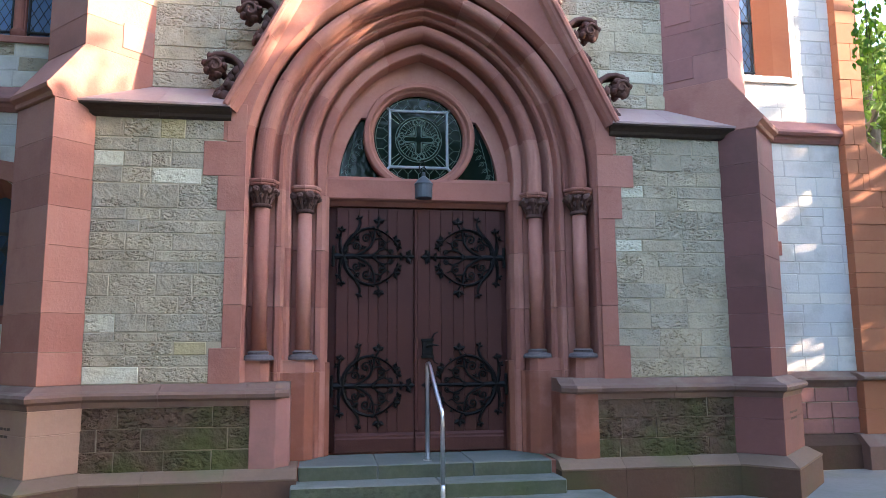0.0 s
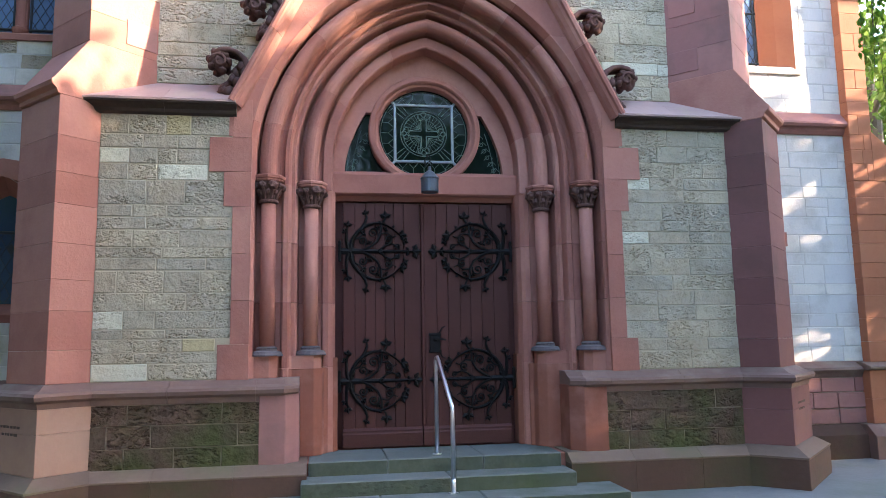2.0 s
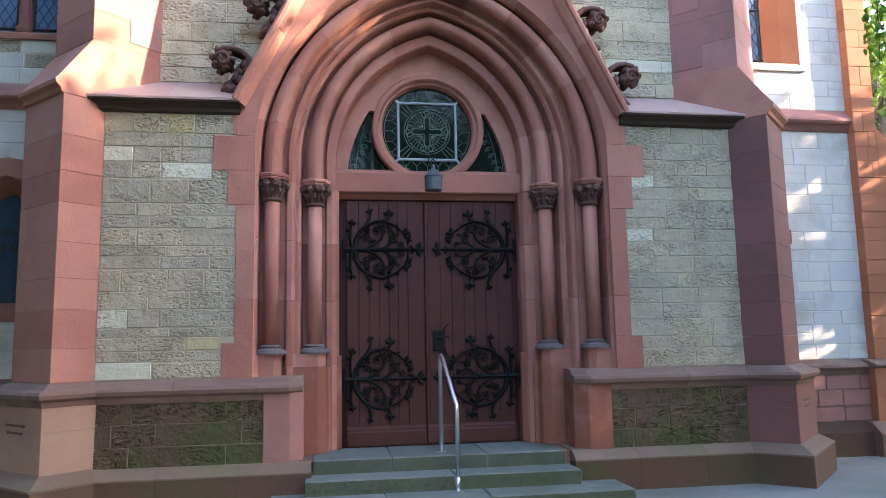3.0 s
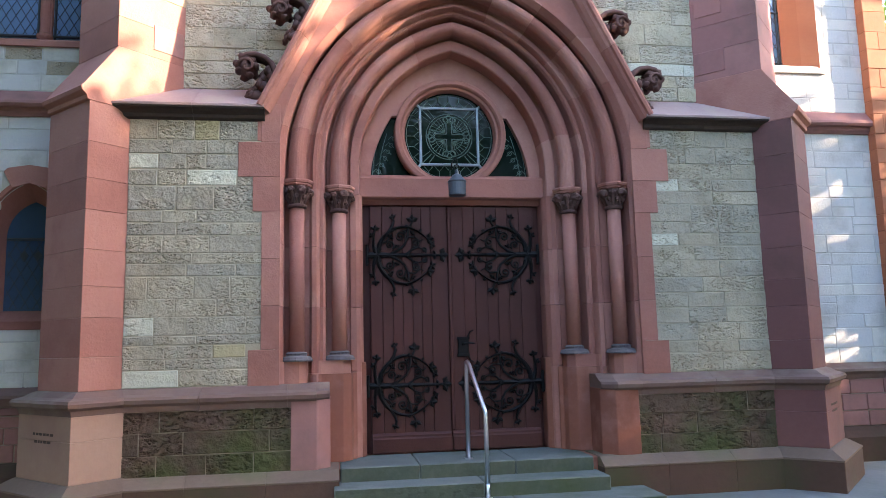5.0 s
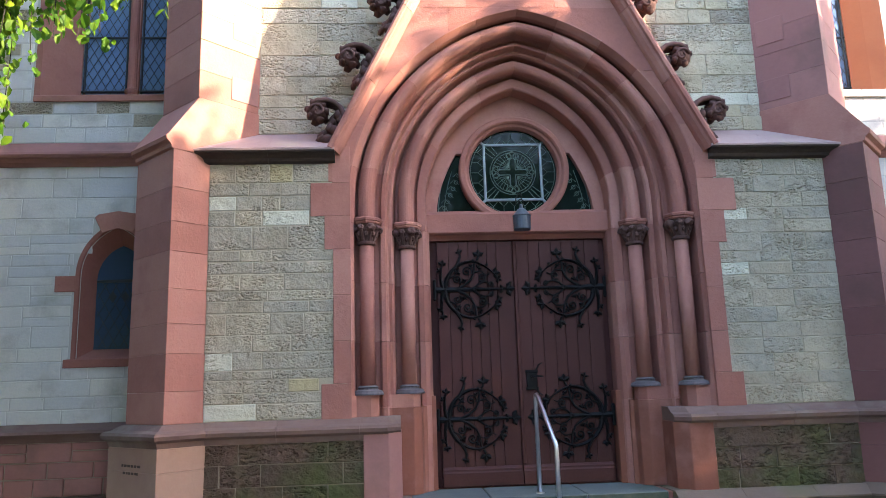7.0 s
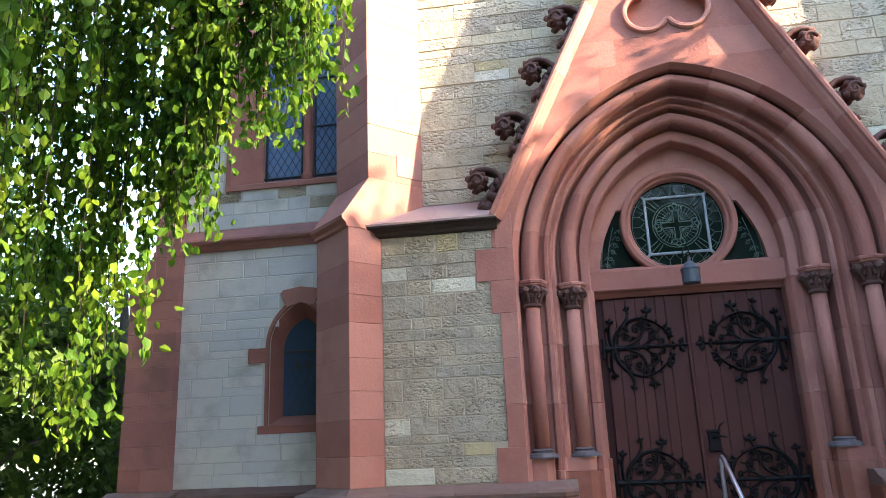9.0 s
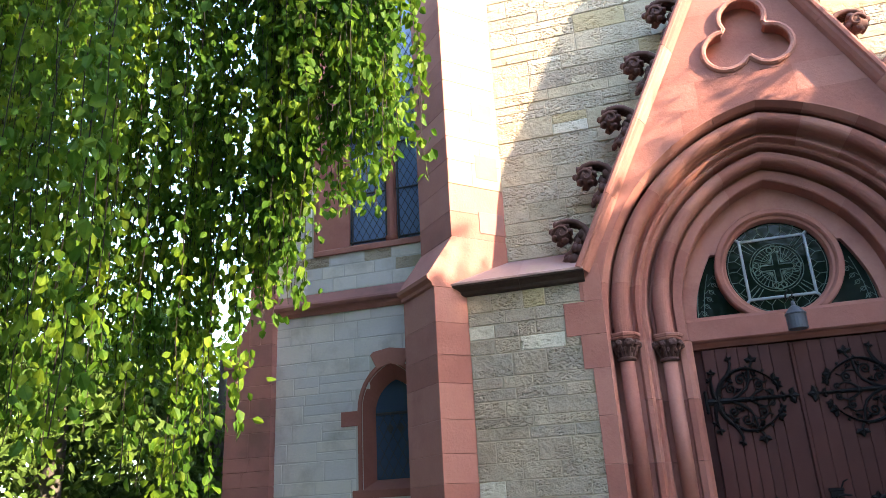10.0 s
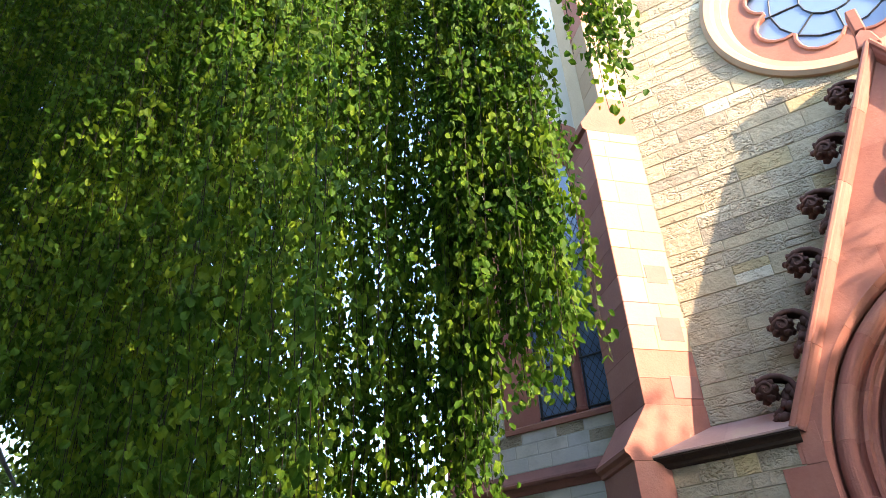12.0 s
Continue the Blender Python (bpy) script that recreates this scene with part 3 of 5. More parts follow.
# ---- gable over the portal ----
def arc(r, n, side=-1):
    """Points of half a two-centred arch of half-width r, from springing to crown."""
    c, zc = centre(r)
    R = r + c
    top = math.acos(c / R)
    return [(side * (R * math.cos(top * i / n) - c), zc + R * math.sin(top * i / n)) for i in range(n + 1)]


gable = thing("portal_gable", "steep red sandstone gable with crockets above the portal", "gable")
trefoil = []
TC = (0.04, 6.22)
for k in range(3):
    a0 = radians(90 + 120 * k)
    c = (TC[0] + 0.25 * math.cos(a0), TC[1] + 0.25 * math.sin(a0))
    for i in range(15):
        a = a0 + radians(-118 + 236 * i / 14)
        trefoil.append((c[0] + 0.235 * math.cos(a), c[1] + 0.235 * math.sin(a)))
bm = bmesh.new()
rim = [(-1.83, 3.05)] + arc(1.83, 24, -1) + arc(1.83, 24, 1)[::-1][1:] + [(1.83, 3.05)]
outline = rim + [(1.86, 3.05), (1.86, 3.56), (2.02, 3.56), (2.02, GAB - 4.04), (0.0, GAB), (-2.02, GAB - 4.04), (-2.02, 3.56), (-1.86, 3.56), (-1.86, 3.05)]
filled(bm, [outline, trefoil], -0.018)
res = bmesh.ops.extrude_face_region(bm, geom=list(bm.faces))
bmesh.ops.translate(bm, verts=[g for g in res["geom"] if isinstance(g, bmesh.types.BMVert)], vec=(0, 0.16, 0))
for z0, z1, cuts in ((2.9, 4.15, (-3, 0, 3)), (4.15, 4.75, (-3, 0, 3)), (4.75, 5.48, (-3, -0.75, 0.1, 3)), (5.48, 5.80, (-3, -0.55, 0.42, 3)), (5.80, 6.62, (-3, 0.36, 3)), (6.62, 7.1, (-3, 0.1, 3)), (7.1, 8.2, (-3, 3))):
    for x0, x1 in zip(cuts, cuts[1:]):
        piece = bm.copy()
        for co, no in (((0, 0, z0 + 0.0015), (0, 0, -1)), ((0, 0, z1 - 0.0015), (0, 0, 1)), ((x0 + 0.0015, 0, 0), (-1, 0, 0)), ((x1 - 0.0015, 0, 0), (1, 0, 0))):
            bmesh.ops.bisect_plane(piece, geom=piece.verts[:] + piece.edges[:] + piece.faces[:], plane_co=co, plane_no=no, clear_outer=True)
        if len(piece.faces):
            part("field_stone", piece, RED, gable)
        else:
            piece.free()
bm.free()
bm = bmesh.new()
filled(bm, [[(-1.9, 4.4), (1.9, 4.4), (0, GAB - 0.05)]], 0.14)
res = bmesh.ops.extrude_face_region(bm, geom=list(bm.faces))
bmesh.ops.translate(bm, verts=[g for g in res["geom"] if isinstance(g, bmesh.types.BMVert)], vec=(0, 0.3, 0))
bmesh.ops.bisect_plane(bm, geom=bm.verts[:] + bm.edges[:] + bm.faces[:], plane_co=(0, 0, 5.5), plane_no=(0, 0, 1), clear_inner=True)
part("backing", bm, RED, gable)
bm = bmesh.new()
ring = [(x, -0.03, z) for x, z in trefoil]
tube(bm, ring + ring[:1], 0.032, 7)
part("trefoil_moulding", bm, RED, gable, "trefoil moulding in red sandstone")
# moulded coping along both slopes
for s in (-1, 1):
    d = Vector((s * 2.02, 0, -4.04)).normalized()
    nrm = Vector((abs(d.z) * s, 0, abs(d.x)))
    top = Vector((0, 0, GAB))
    # coping in lengths, each a moulded bar
    sect = [(0.0, 0.12), (0.0, -0.15), (-0.025, -0.165), (-0.055, -0.16), (-0.065, -0.13), (-0.09, -0.115), (-0.12, -0.07), (-0.135, -0.02), (-0.135, 0.40), (0.0, 0.40)]
    for k in range(5):
        l0, l1 = 0.02 + 0.9 * k, 0.02 + 0.9 * (k + 1) - 0.004
        l1 = min(l1, 4.46)
        bm = bmesh.new()
        prism(bm, [top + d * l0 + nrm * (u + 0.03) + Vector((0, y, 0)) for u, y in sect], d * (l1 - l0))
        part("coping", bm, RED, gable, "moulded coping stone")


def crocket_mesh():
    bm = bmesh.new()
    # a broad stalk that leaves the coping, arches over like a hook and ends in a knot of rolled leaves
    arch = [(-0.22, -0.06), (-0.195, 0.04), (-0.14, 0.12), (-0.06, 0.165), (0.03, 0.172), (0.11, 0.145), (0.165, 0.085)]
    for y in (-0.075, -0.038, 0.0, 0.038, 0.075):
        tube(bm, [(x, y, z - 1.6 * y * y) for x, z in arch], [0.04, 0.034, 0.03, 0.028, 0.028, 0.03, 0.02], 7)
    lump(bm, (0.085, 0, 0.02), 0.10, (1, 1.05, 1), 0.5, 2)
    for k in range(9):
        a = k * 2 * math.pi / 9
        lump(bm, (0.085 + 0.085 * math.cos(a), 0.045 * (-1) ** k, 0.02 + 0.085 * math.sin(a)), 0.038, (1, 1.5, 1), 0.6, 2)
    for y in (-0.078, 0.078):
        roll_pts = [(0.085 + (0.085 - 0.006 * k) * math.cos(0.62 * k), 1.15 * y * (1 + 0.018 * k), 0.02 + (0.085 - 0.006 * k) * math.sin(0.62 * k)) for k in range(13)]
        tube(bm, roll_pts, [0.021 - 0.0009 * k for k in range(13)], 6)
    for k, (x, y, z) in enumerate(((0.10, 0.0, 0.145), (0.15, 0.05, 0.115), (0.15, -0.05, 0.115), (0.05, 0.06, 0.10), (0.05, -0.06, 0.10), (0.195, 0.0, 0.05))):
        lump(bm, (x, y, z), 0.04, (1.1, 1, 0.85), 0.5, 2)
    # ragged leaves that hang from the stalk along the coping
    rg = random.Random(8)
    for k in range(22):
        f = k / 21
        x = -0.12 + 0.13 * f + rg.uniform(-0.035, 0.035) * (1 - 0.4 * f)
        lump(bm, (x, rg.uniform(-0.06, 0.06), 0.04 - 0.32 * f), 0.05 - 0.014 * f, (1.0, 0.9, 1.25), 0.7)
    for k in range(8):
        lump(bm, (-0.19 + 0.017 * k, 0.05 * math.sin(k * 2), 0.03 - 0.04 * k), 0.06, (1, 1, 1.1), 0.5)
    me = bpy.data.meshes.new("crocket")
    bm.to_mesh(me)
    bm.free()
    me.materials.append(CARVED)
    for p in me.polygons:
        p.use_smooth = True
    return me


crocket = crocket_mesh()
for s in (-1, 1):
    for i in range(6):
        ob = new("crocket", crocket)
        ob.parent = gable
        ob.matrix_basis = Matrix.Translation((s * (2.06 - 0.335 * i), 0.12, 4.30 + 0.622 * i)) @ Matrix.Rotation(0 if s > 0 else math.pi, 4, "Z") @ Matrix.Rotation(radians(-8 + 5 * math.sin(i * 2.3 + s)), 4, "Y")
        ob["label"] = "curled leaf crocket in dark sandstone"
bm = bmesh.new()
prism(bm, [(-0.13, -0.13, 7.80), (0.13, -0.13, 7.80), (0.09, -0.1, 8.02), (0.0, -0.08, 8.12), (-0.09, -0.1, 8.02)], (0, 0.4, 0), 0.02)
box(bm, -0.06, 0.06, -0.08, 0.1, 8.1, 8.45, 0.015)
part("apex_stone", bm, RED, gable, "apex stone of the gable")

# ---- round window ----
rose = thing("round_window", "round window with red sandstone tracery and glass painted with sky reflection", "window")
bm = bmesh.new()
N = 64
sect = [(1.56, 0.02), (1.56, -0.06), (1.50, -0.09), (1.42, -0.06), (1.36, 0.03), (1.24, 0.10), (1.21, 0.16), (1.21, 0.3), (1.56, 0.3)]
rings = [[bm.verts.new((ROSE[0] + r * math.cos(2 * math.pi * i / N), UPPER + y, ROSE[1] + r * math.sin(2 * math.pi * i / N))) for r, y in sect] for i in range(N)]
for i in range(N):
    a, b = rings[i], rings[(i + 1) % N]
    for k in range(len(sect)):
        bm.faces.new((a[k], b[k], b[(k + 1) % len(sect)], a[(k + 1) % len(sect)]))
part("moulded_ring", bm, CREAM, rose, "pale moulded ring")
bm = bmesh.new()
foil = []
for k in range(8):
    a0 = 2 * math.pi * (k + 0.5) / 8
    c = (ROSE[0] + 0.72 * math.cos(a0), ROSE[1] + 0.72 * math.sin(a0))
    for i in range(9):
        a = a0 + radians(-88 + 176 * i / 8)
        foil.append((c[0] + 0.29 * math.cos(a), c[1] + 0.29 * math.sin(a)))
outer = [(ROSE[0] + 1.24 * math.cos(i * math.pi / 24), ROSE[1] + 1.24 * math.sin(i * math.pi / 24)) for i in range(48)]
filled(bm, [outer, foil], UPPER + 0.14)
res = bmesh.ops.extrude_face_region(bm, geom=list(bm.faces))
bmesh.ops.translate(bm, verts=[g for g in res["geom"] if isinstance(g, bmesh.types.BMVert)], vec=(0, 0.12, 0))
part("foiled_plate", bm, RED, rose, "foiled red sandstone plate")
bm = bmesh.new()
ring = [(x, UPPER + 0.14, z) for x, z in foil]
tube(bm, ring + ring[:1], 0.03, 6)
part("foil_moulding", bm, RED, rose)
bm = bmesh.new()
filled(bm, [[(ROSE[0] + 1.2 * math.cos(i * math.pi / 16), ROSE[1] + 1.2 * math.sin(i * math.pi / 16)) for i in range(32)]], UPPER + 0.24)
pane = part("pane", bm, GLASS_SKY, rose, "glass with the blue sky reflection in its colour")
bm = bmesh.new()
for k in range(8):
    a0 = 2 * math.pi * k / 8
    c, s_ = math.cos(a0), math.sin(a0)
    tube(bm, [(ROSE[0] + 0.35 * c, UPPER + 0.23, ROSE[1] + 0.35 * s_), (ROSE[0] + 1.0 * c, UPPER + 0.23, ROSE[1] + 1.0 * s_)], 0.012, 5)
for rr in (0.35, 0.72):
    tube(bm, [(ROSE[0] + rr * math.cos(i * math.pi / 8), UPPER + 0.23, ROSE[1] + rr * math.sin(i * math.pi / 8)) for i in range(17)], 0.012, 5)
part("lead_bars", bm, DARKLEAD, pane)


# ---- portal ----
portal = thing("portal", "recessed pointed red sandstone portal with columns and moulded orders", "portal")


def roll(cx, cy, r, a0, a1, n):
    return [(cx + r * math.cos(radians(a0 + (a1 - a0) * i / n)), cy + r * math.sin(radians(a0 + (a1 - a0) * i / n))) for i in range(n + 1)]


# sections of the two orders as half-width and depth, closed behind
ORDER1 = [(1.84, -0.022), (1.825, -0.02), (1.785, 0.03), (1.77, 0.05), (1.76, 0.10), (1.775, 0.18), (1.765, 0.24), (1.735, 0.25)] + \
    roll(1.65, 0.15, 0.088, 42, -222, 16) + [(1.575, 0.27), (1.55, 0.30), (1.53, 0.30), (1.51, 0.285), (1.495, 0.25), (1.46, 0.25), (1.445, 0.275), (1.43, 0.34), (1.43, 0.40), (1.84, 0.40)]
ORDER2 = [(1.435, 0.335), (1.40, 0.335), (1.38, 0.36), (1.375, 0.43), (1.355, 0.50), (1.325, 0.51)] + \
    roll(1.235, 0.41, 0.085, 42, -222, 16) + [(1.165, 0.53), (1.145, 0.56), (1.125, 0.56), (1.118, 0.53), (1.112, 0.495), (1.03, 0.49), (1.018, 0.50), (1.012, 0.54), (1.005, 0.80), (1.435, 0.80)]


def voussoir(section, side, f0, f1, n):
    bm = bmesh.new()
    rings = []
    if f0 == 0:
        rings.append([bm.verts.new((side * r, y, SPRING - 0.06)) for r, y in section])
    for i in range(n + 1):
        f = f0 + (f1 - f0) * i / n
        ring = []
        for r, y in section:
            c, zc = centre(r)
            R = r + c
            a = math.acos(c / R) * f
            ring.append(bm.verts.new((side * (R * math.cos(a) - c), y, zc + R * math.sin(a))))
        rings.append(ring)
    for a, b in zip(rings, rings[1:]):
        for k in range(len(section)):
            bm.faces.new((a[k], b[k], b[(k + 1) % len(section)], a[(k + 1) % len(section)]))
    bm.faces.new(rings[0])
    bm.faces.new(rings[-1][::-1])
    return part("voussoir", bm, RED, portal)


for section, cuts in ((ORDER1, (0, 0.14, 0.33, 0.52, 0.68, 0.85, 1)), (ORDER2, (0, 0.17, 0.36, 0.55, 0.78, 1))):
    for side in (-1, 1):
        for f0, f1 in zip(cuts, cuts[1:]):
            voussoir(section, side, f0 + (0.0004 if f0 else 0), f1 - (0.0004 if f1 < 1 else 0), 7)

JAMB1 = [(1.84, -0.022), (1.825, -0.02), (1.79, 0.03), (1.775, 0.05), (1.775, 0.275), (1.53, 0.275), (1.52, 0.25), (1.505, 0.235), (1.46, 0.235), (1.445, 0.26), (1.43, 0.33), (1.43, 0.40), (1.84, 0.40)]
JAMB2 = [(1.435, 0.335), (1.40, 0.335), (1.375, 0.36), (1.36, 0.53), (1.13, 0.53), (1.115, 0.5), (1.06, 0.495), (1.02, 0.52), (1.0, 0.56), (0.985, 0.6), (0.985, 0.80), (1.435, 0.80)]
for side in (-1, 1):
    for section in (JAMB1, JAMB2):
        for z0, z1 in ((SILL, 1.3), (1.3, 1.95), (1.95, 2.55), (2.55, SPRING - 0.055)):
            bm = bmesh.new()
            prism(bm, [(side * r, y, z0 + 0.002) for r, y in section], (0, 0, z1 - z0 - 0.004))
            part("jamb_stone", bm, RED, portal)
    # pedestals below the columns
    bm = bmesh.new()
    prism(bm, [(side * x, y, PL_TOP - 0.02) for x, y in ((1.84, -0.02), (1.83, -0.02), (1.76, 0.055), (1.62, 0.055), (1.55, 0.12), (1.54, 0.33), (1.84, 0.33))], (0, 0, 0.235))
    part("pedestal", bm, RED, portal)
    bm = bmesh.new()
    prism(bm, [(side * x, y, SILL) for x, y in ((1.50, 0.20), (1.42, 0.29), (1.20, 0.29), (1.12, 0.37), (1.10, 0.45), (1.06, 0.47), (1.06, 0.8), (1.50, 0.8))], (0, 0, 0.85), 0.006)
    part("pedestal", bm, DAMP, portal)
    bm = bmesh.new()
    prism(bm, [(side * x, y, SILL + 0.85) for x, y in ((1.48, 0.23), (1.42, 0.30), (1.20, 0.30), (1.13, 0.37), (1.12, 0.5), (1.48, 0.5))], (0, 0, 0.13), 0.004)
    part("pedestal", bm, RED, portal)
    bm = bmesh.new()
    prism(bm, [(side * x, y, SILL) for x, y in ((1.07, 0.52), (1.0, 0.55), (0.96, 0.6), (0.96, 0.8), (1.07, 0.8))], (0, 0, 0.95), 0.005)
    part("pedestal", bm, DAMP, portal)
    for cx, cy in ((1.65, 0.165), (1.235, 0.425)):
        bm = bmesh.new()
        lathe(bm, [(0.075, 1.50), (0.073, 2.96)], side * cx, cy, 24)
        part("column_shaft", bm, RED, portal, "round sandstone column shaft", smooth=True)
        bm = bmesh.new()
        lathe(bm, [(0.155, 1.42), (0.155, 1.435), (0.14, 1.462), (0.10, 1.475), (0.098, 1.487), (0.105, 1.497), (0.085, 1.512), (0.07, 1.515)], side * cx, cy, 16)
        part("column_base", bm, SLATE, portal, "dark moulded column base")
        bm = bmesh.new()
        lathe(bm, [(0.074, 2.92), (0.094, 2.93), (0.098, 2.942), (0.094, 2.955), (0.078, 2.962), (0.082, 3.0), (0.10, 3.06), (0.125, 3.115), (0.13, 3.135)], side * cx, cy, 16)
        for k in range(8):
            a = 2 * math.pi * (k + 0.5) / 8
            big = 1.0 if k % 2 == 0 else 0.72
            lump(bm, (side * cx + 0.132 * math.cos(a), cy + 0.132 * math.sin(a), 3.095), 0.050 * big, (1, 1, 0.9), 0.35, 2)
            lump(bm, (side * cx + 0.155 * math.cos(a), cy + 0.155 * math.sin(a), 3.088), 0.026 * big, (1, 1, 1), 0.2)
            tube(bm, [(side * cx + 0.078 * math.cos(a), cy + 0.078 * math.sin(a), 2.965), (side * cx + 0.094 * math.cos(a), cy + 0.094 * math.sin(a), 3.02), (side * cx + 0.128 * math.cos(a), cy + 0.128 * math.sin(a), 3.075)], [0.012, 0.022, 0.02], 6)
            a += math.pi / 8
            lump(bm, (side * cx + 0.098 * math.cos(a), cy + 0.098 * math.sin(a), 3.03), 0.026, (1, 1, 1.3), 0.5)
        capital = part("capital", bm, CARVED, portal, "carved leaf capital of dark sandstone")
        bm = bmesh.new()
        lathe(bm, [(0.13, 3.132), (0.15, 3.138), (0.155, 3.15), (0.15, 3.158), (0.163, 3.166), (0.168, 3.188), (0.16, 3.2), (0.12, 3.204)], side * cx, cy, 8)
        part("abacus", bm, RED, capital, "moulded octagonal abacus")
# lintel and tympanum
bm = bmesh.new()
prism(bm, [(-1.02, y, z) for y, z in ((0.60, 3.125), (0.585, 3.14), (0.585, 3.34), (0.62, 3.375), (0.72, 3.38), (0.85, 3.38), (0.85, 3.07), (0.70, 3.07), (0.66, 3.12))], (2.04, 0, 0))
part("lintel", bm, RED, portal)
TY = 3.865
bm = bmesh.new()
half_rim = [(x, z) for x, z in arc(1.03, 22, -1) if z > 3.375]
half_rim = [(half_rim[0][0], 3.372)] + half_rim
rim = half_rim + [(-x, z) for x, z in half_rim[::-1][1:]]
# openings: the round light and the two spandrel lights beside it
light = [(0.55 * math.cos(i * math.pi / 24), TY + 0.55 * math.sin(i * math.pi / 24)) for i in range(48)]
rows = [rim, light]
for side in (-1, 1):
    lo = []
    for i in range(9):
        z = 3.40 + 0.67 * i / 8
        lo.append((side * (0.885 - 0.235 * (i / 8) ** 1.7), z))
    for i in range(9):
        z = 4.07 - 0.67 * i / 8
        lo.append((side * math.sqrt(0.60 ** 2 - (z - TY) ** 2), z))
    if side > 0:
        lo = lo[::-1]
    rows.append(lo)
filled(bm, rows, 0.69)
res = bmesh.ops.extrude_face_region(bm, geom=list(bm.faces))
bmesh.ops.translate(bm, verts=[g for g in res["geom"] if isinstance(g, bmesh.types.BMVert)], vec=(0, 0.12, 0))
part("tympanum", bm, RED, portal)
bm = bmesh.new()
sect = [(0.625, 0.70), (0.625, 0.64), (0.61, 0.625), (0.57, 0.62), (0.555, 0.635), (0.545, 0.665), (0.52, 0.675), (0.505, 0.72), (0.505, 0.80), (0.625, 0.80)]
rings = [[bm.verts.new((r * math.cos(2 * math.pi * i / 56), y, TY + r * math.sin(2 * math.pi * i / 56))) for r, y in sect] for i in range(56)]
for i in range(56):
    a, b = rings[i], rings[(i + 1) % 56]
    for k in range(len(sect)):
        bm.faces.new((a[k], b[k], b[(k + 1) % len(sect)], a[(k + 1) % len(sect)]))
part("round_frame", bm, RED, portal, "round moulded sandstone window frame", smooth=False)

# leaded glass of the tympanum
tlight = thing("tympanum_window", "dark leaded glass with a wheel and cross pattern", "window")
bm = bmesh.new()
filled(bm, [[(-0.98, 3.3), (0.98, 3.3), (0.98, 4.6), (-0.98, 4.6)]], 0.77)
pane = part("pane", bm, GLASS, tlight)
bm = bmesh.new()
q = 0.325
for x0, z0, x1, z1 in ((-q, -q, q, -q), (q, -q, q, q), (q, q, -q, q), (-q, q, -q, -q)):
    tube(bm, [(x0, 0.755, TY + z0), (x1, 0.755, TY + z1)], 0.016, 6)
for sx in (-1, 1):
    for sz in (-1, 1):
        tube(bm, [(sx * q, 0.755, TY + sz * q), (sx * 0.38, 0.755, TY + sz * 0.38)], 0.016, 6)
part("window_bars", bm, LEAD, pane, "grey metal square frame")
bm = bmesh.new()


def came(pts, r=0.0048):
    tube(bm, [(x, 0.762, TY + z) for x, z in pts], r, 4)


def ring_of(cx, cz, r, n=20):
    return [(cx + r * math.cos(2 * math.pi * i / n), cz + r * math.sin(2 * math.pi * i / n)) for i in range(n + 1)]


for rr in (0.235, 0.262):
    came(ring_of(0, 0, rr, 32))
# the cross: broad arms in outline, each ending in three small rings
for k in range(4):
    c, d = math.cos(k * math.pi / 2), math.sin(k * math.pi / 2)
    turn = lambda p: (p[0] * c - p[1] * d, p[0] * d + p[1] * c)
    came([turn(p) for p in ((0.03, 0.03), (0.15, 0.03), (0.175, 0.0), (0.15, -0.03), (0.03, -0.03))], 0.006)
    for p in ((0.195, 0.04), (0.195, -0.04), (0.222, 0.0)):
        came(ring_of(*turn(p), 0.028, 12))
    # palmette of fine leads in the quarter between two arms
    for j in range(7):
        a = math.radians(14 + 62 * j / 6)
        came([turn((0.05, 0.05)), turn((0.15 * math.cos(a), 0.15 * math.sin(a))), turn((0.236 * math.cos(a + 0.05), 0.236 * math.sin(a + 0.05)))], 0.0036)
    came([turn((0.16 * math.cos(math.radians(8 + 74 * j / 8)), 0.16 * math.sin(math.radians(8 + 74 * j / 8)))) for j in range(9)], 0.0036)
    # corner leaves of the square
    for p, q in (((0.20, 0.20), (0.31, 0.31)), ((0.17, 0.22), (0.24, 0.31)), ((0.22, 0.17), (0.31, 0.24))):
        came([turn(p), turn(q)])
    # the segment outside the square: pointed leaves on a curved border
    came([turn((0.485 * math.cos(math.radians(-40 + 10 * j)), 0.485 * math.sin(math.radians(-40 + 10 * j)))) for j in range(9)], 0.004)
    for j in (-0.24, -0.12, 0.0, 0.12, 0.24):
        came([turn((0.345, j - 0.05)), turn((0.40, j)), turn((0.345, j + 0.05))], 0.004)
        came([turn((0.40, j)), turn((0.475 - 0.5 * j * j, j))], 0.004)
for side in (-1, 1):
    for k in range(6):
        z = -0.44 + 0.075 * k
        x = 0.86 - 0.035 * k
        came([(side * (x - 0.10), z), (side * (x - 0.04), z + 0.06), (side * x, z + 0.02)], 0.0036)
        came(ring_of(side * (x - 0.065), z + 0.03, 0.022, 10), 0.0034)
    came([(side * (0.865 - 0.11 * (i / 8) ** 1.6), -0.46 + 0.56 * i / 8) for i in range(9)], 0.004)
    came([(side * (0.80 - 0.10 * (i / 8) ** 1.6), -0.46 + 0.48 * i / 8) for i in range(9)], 0.004)
part("lead_tracery", bm, GREENLEAD, pane, "greenish lead tracery")

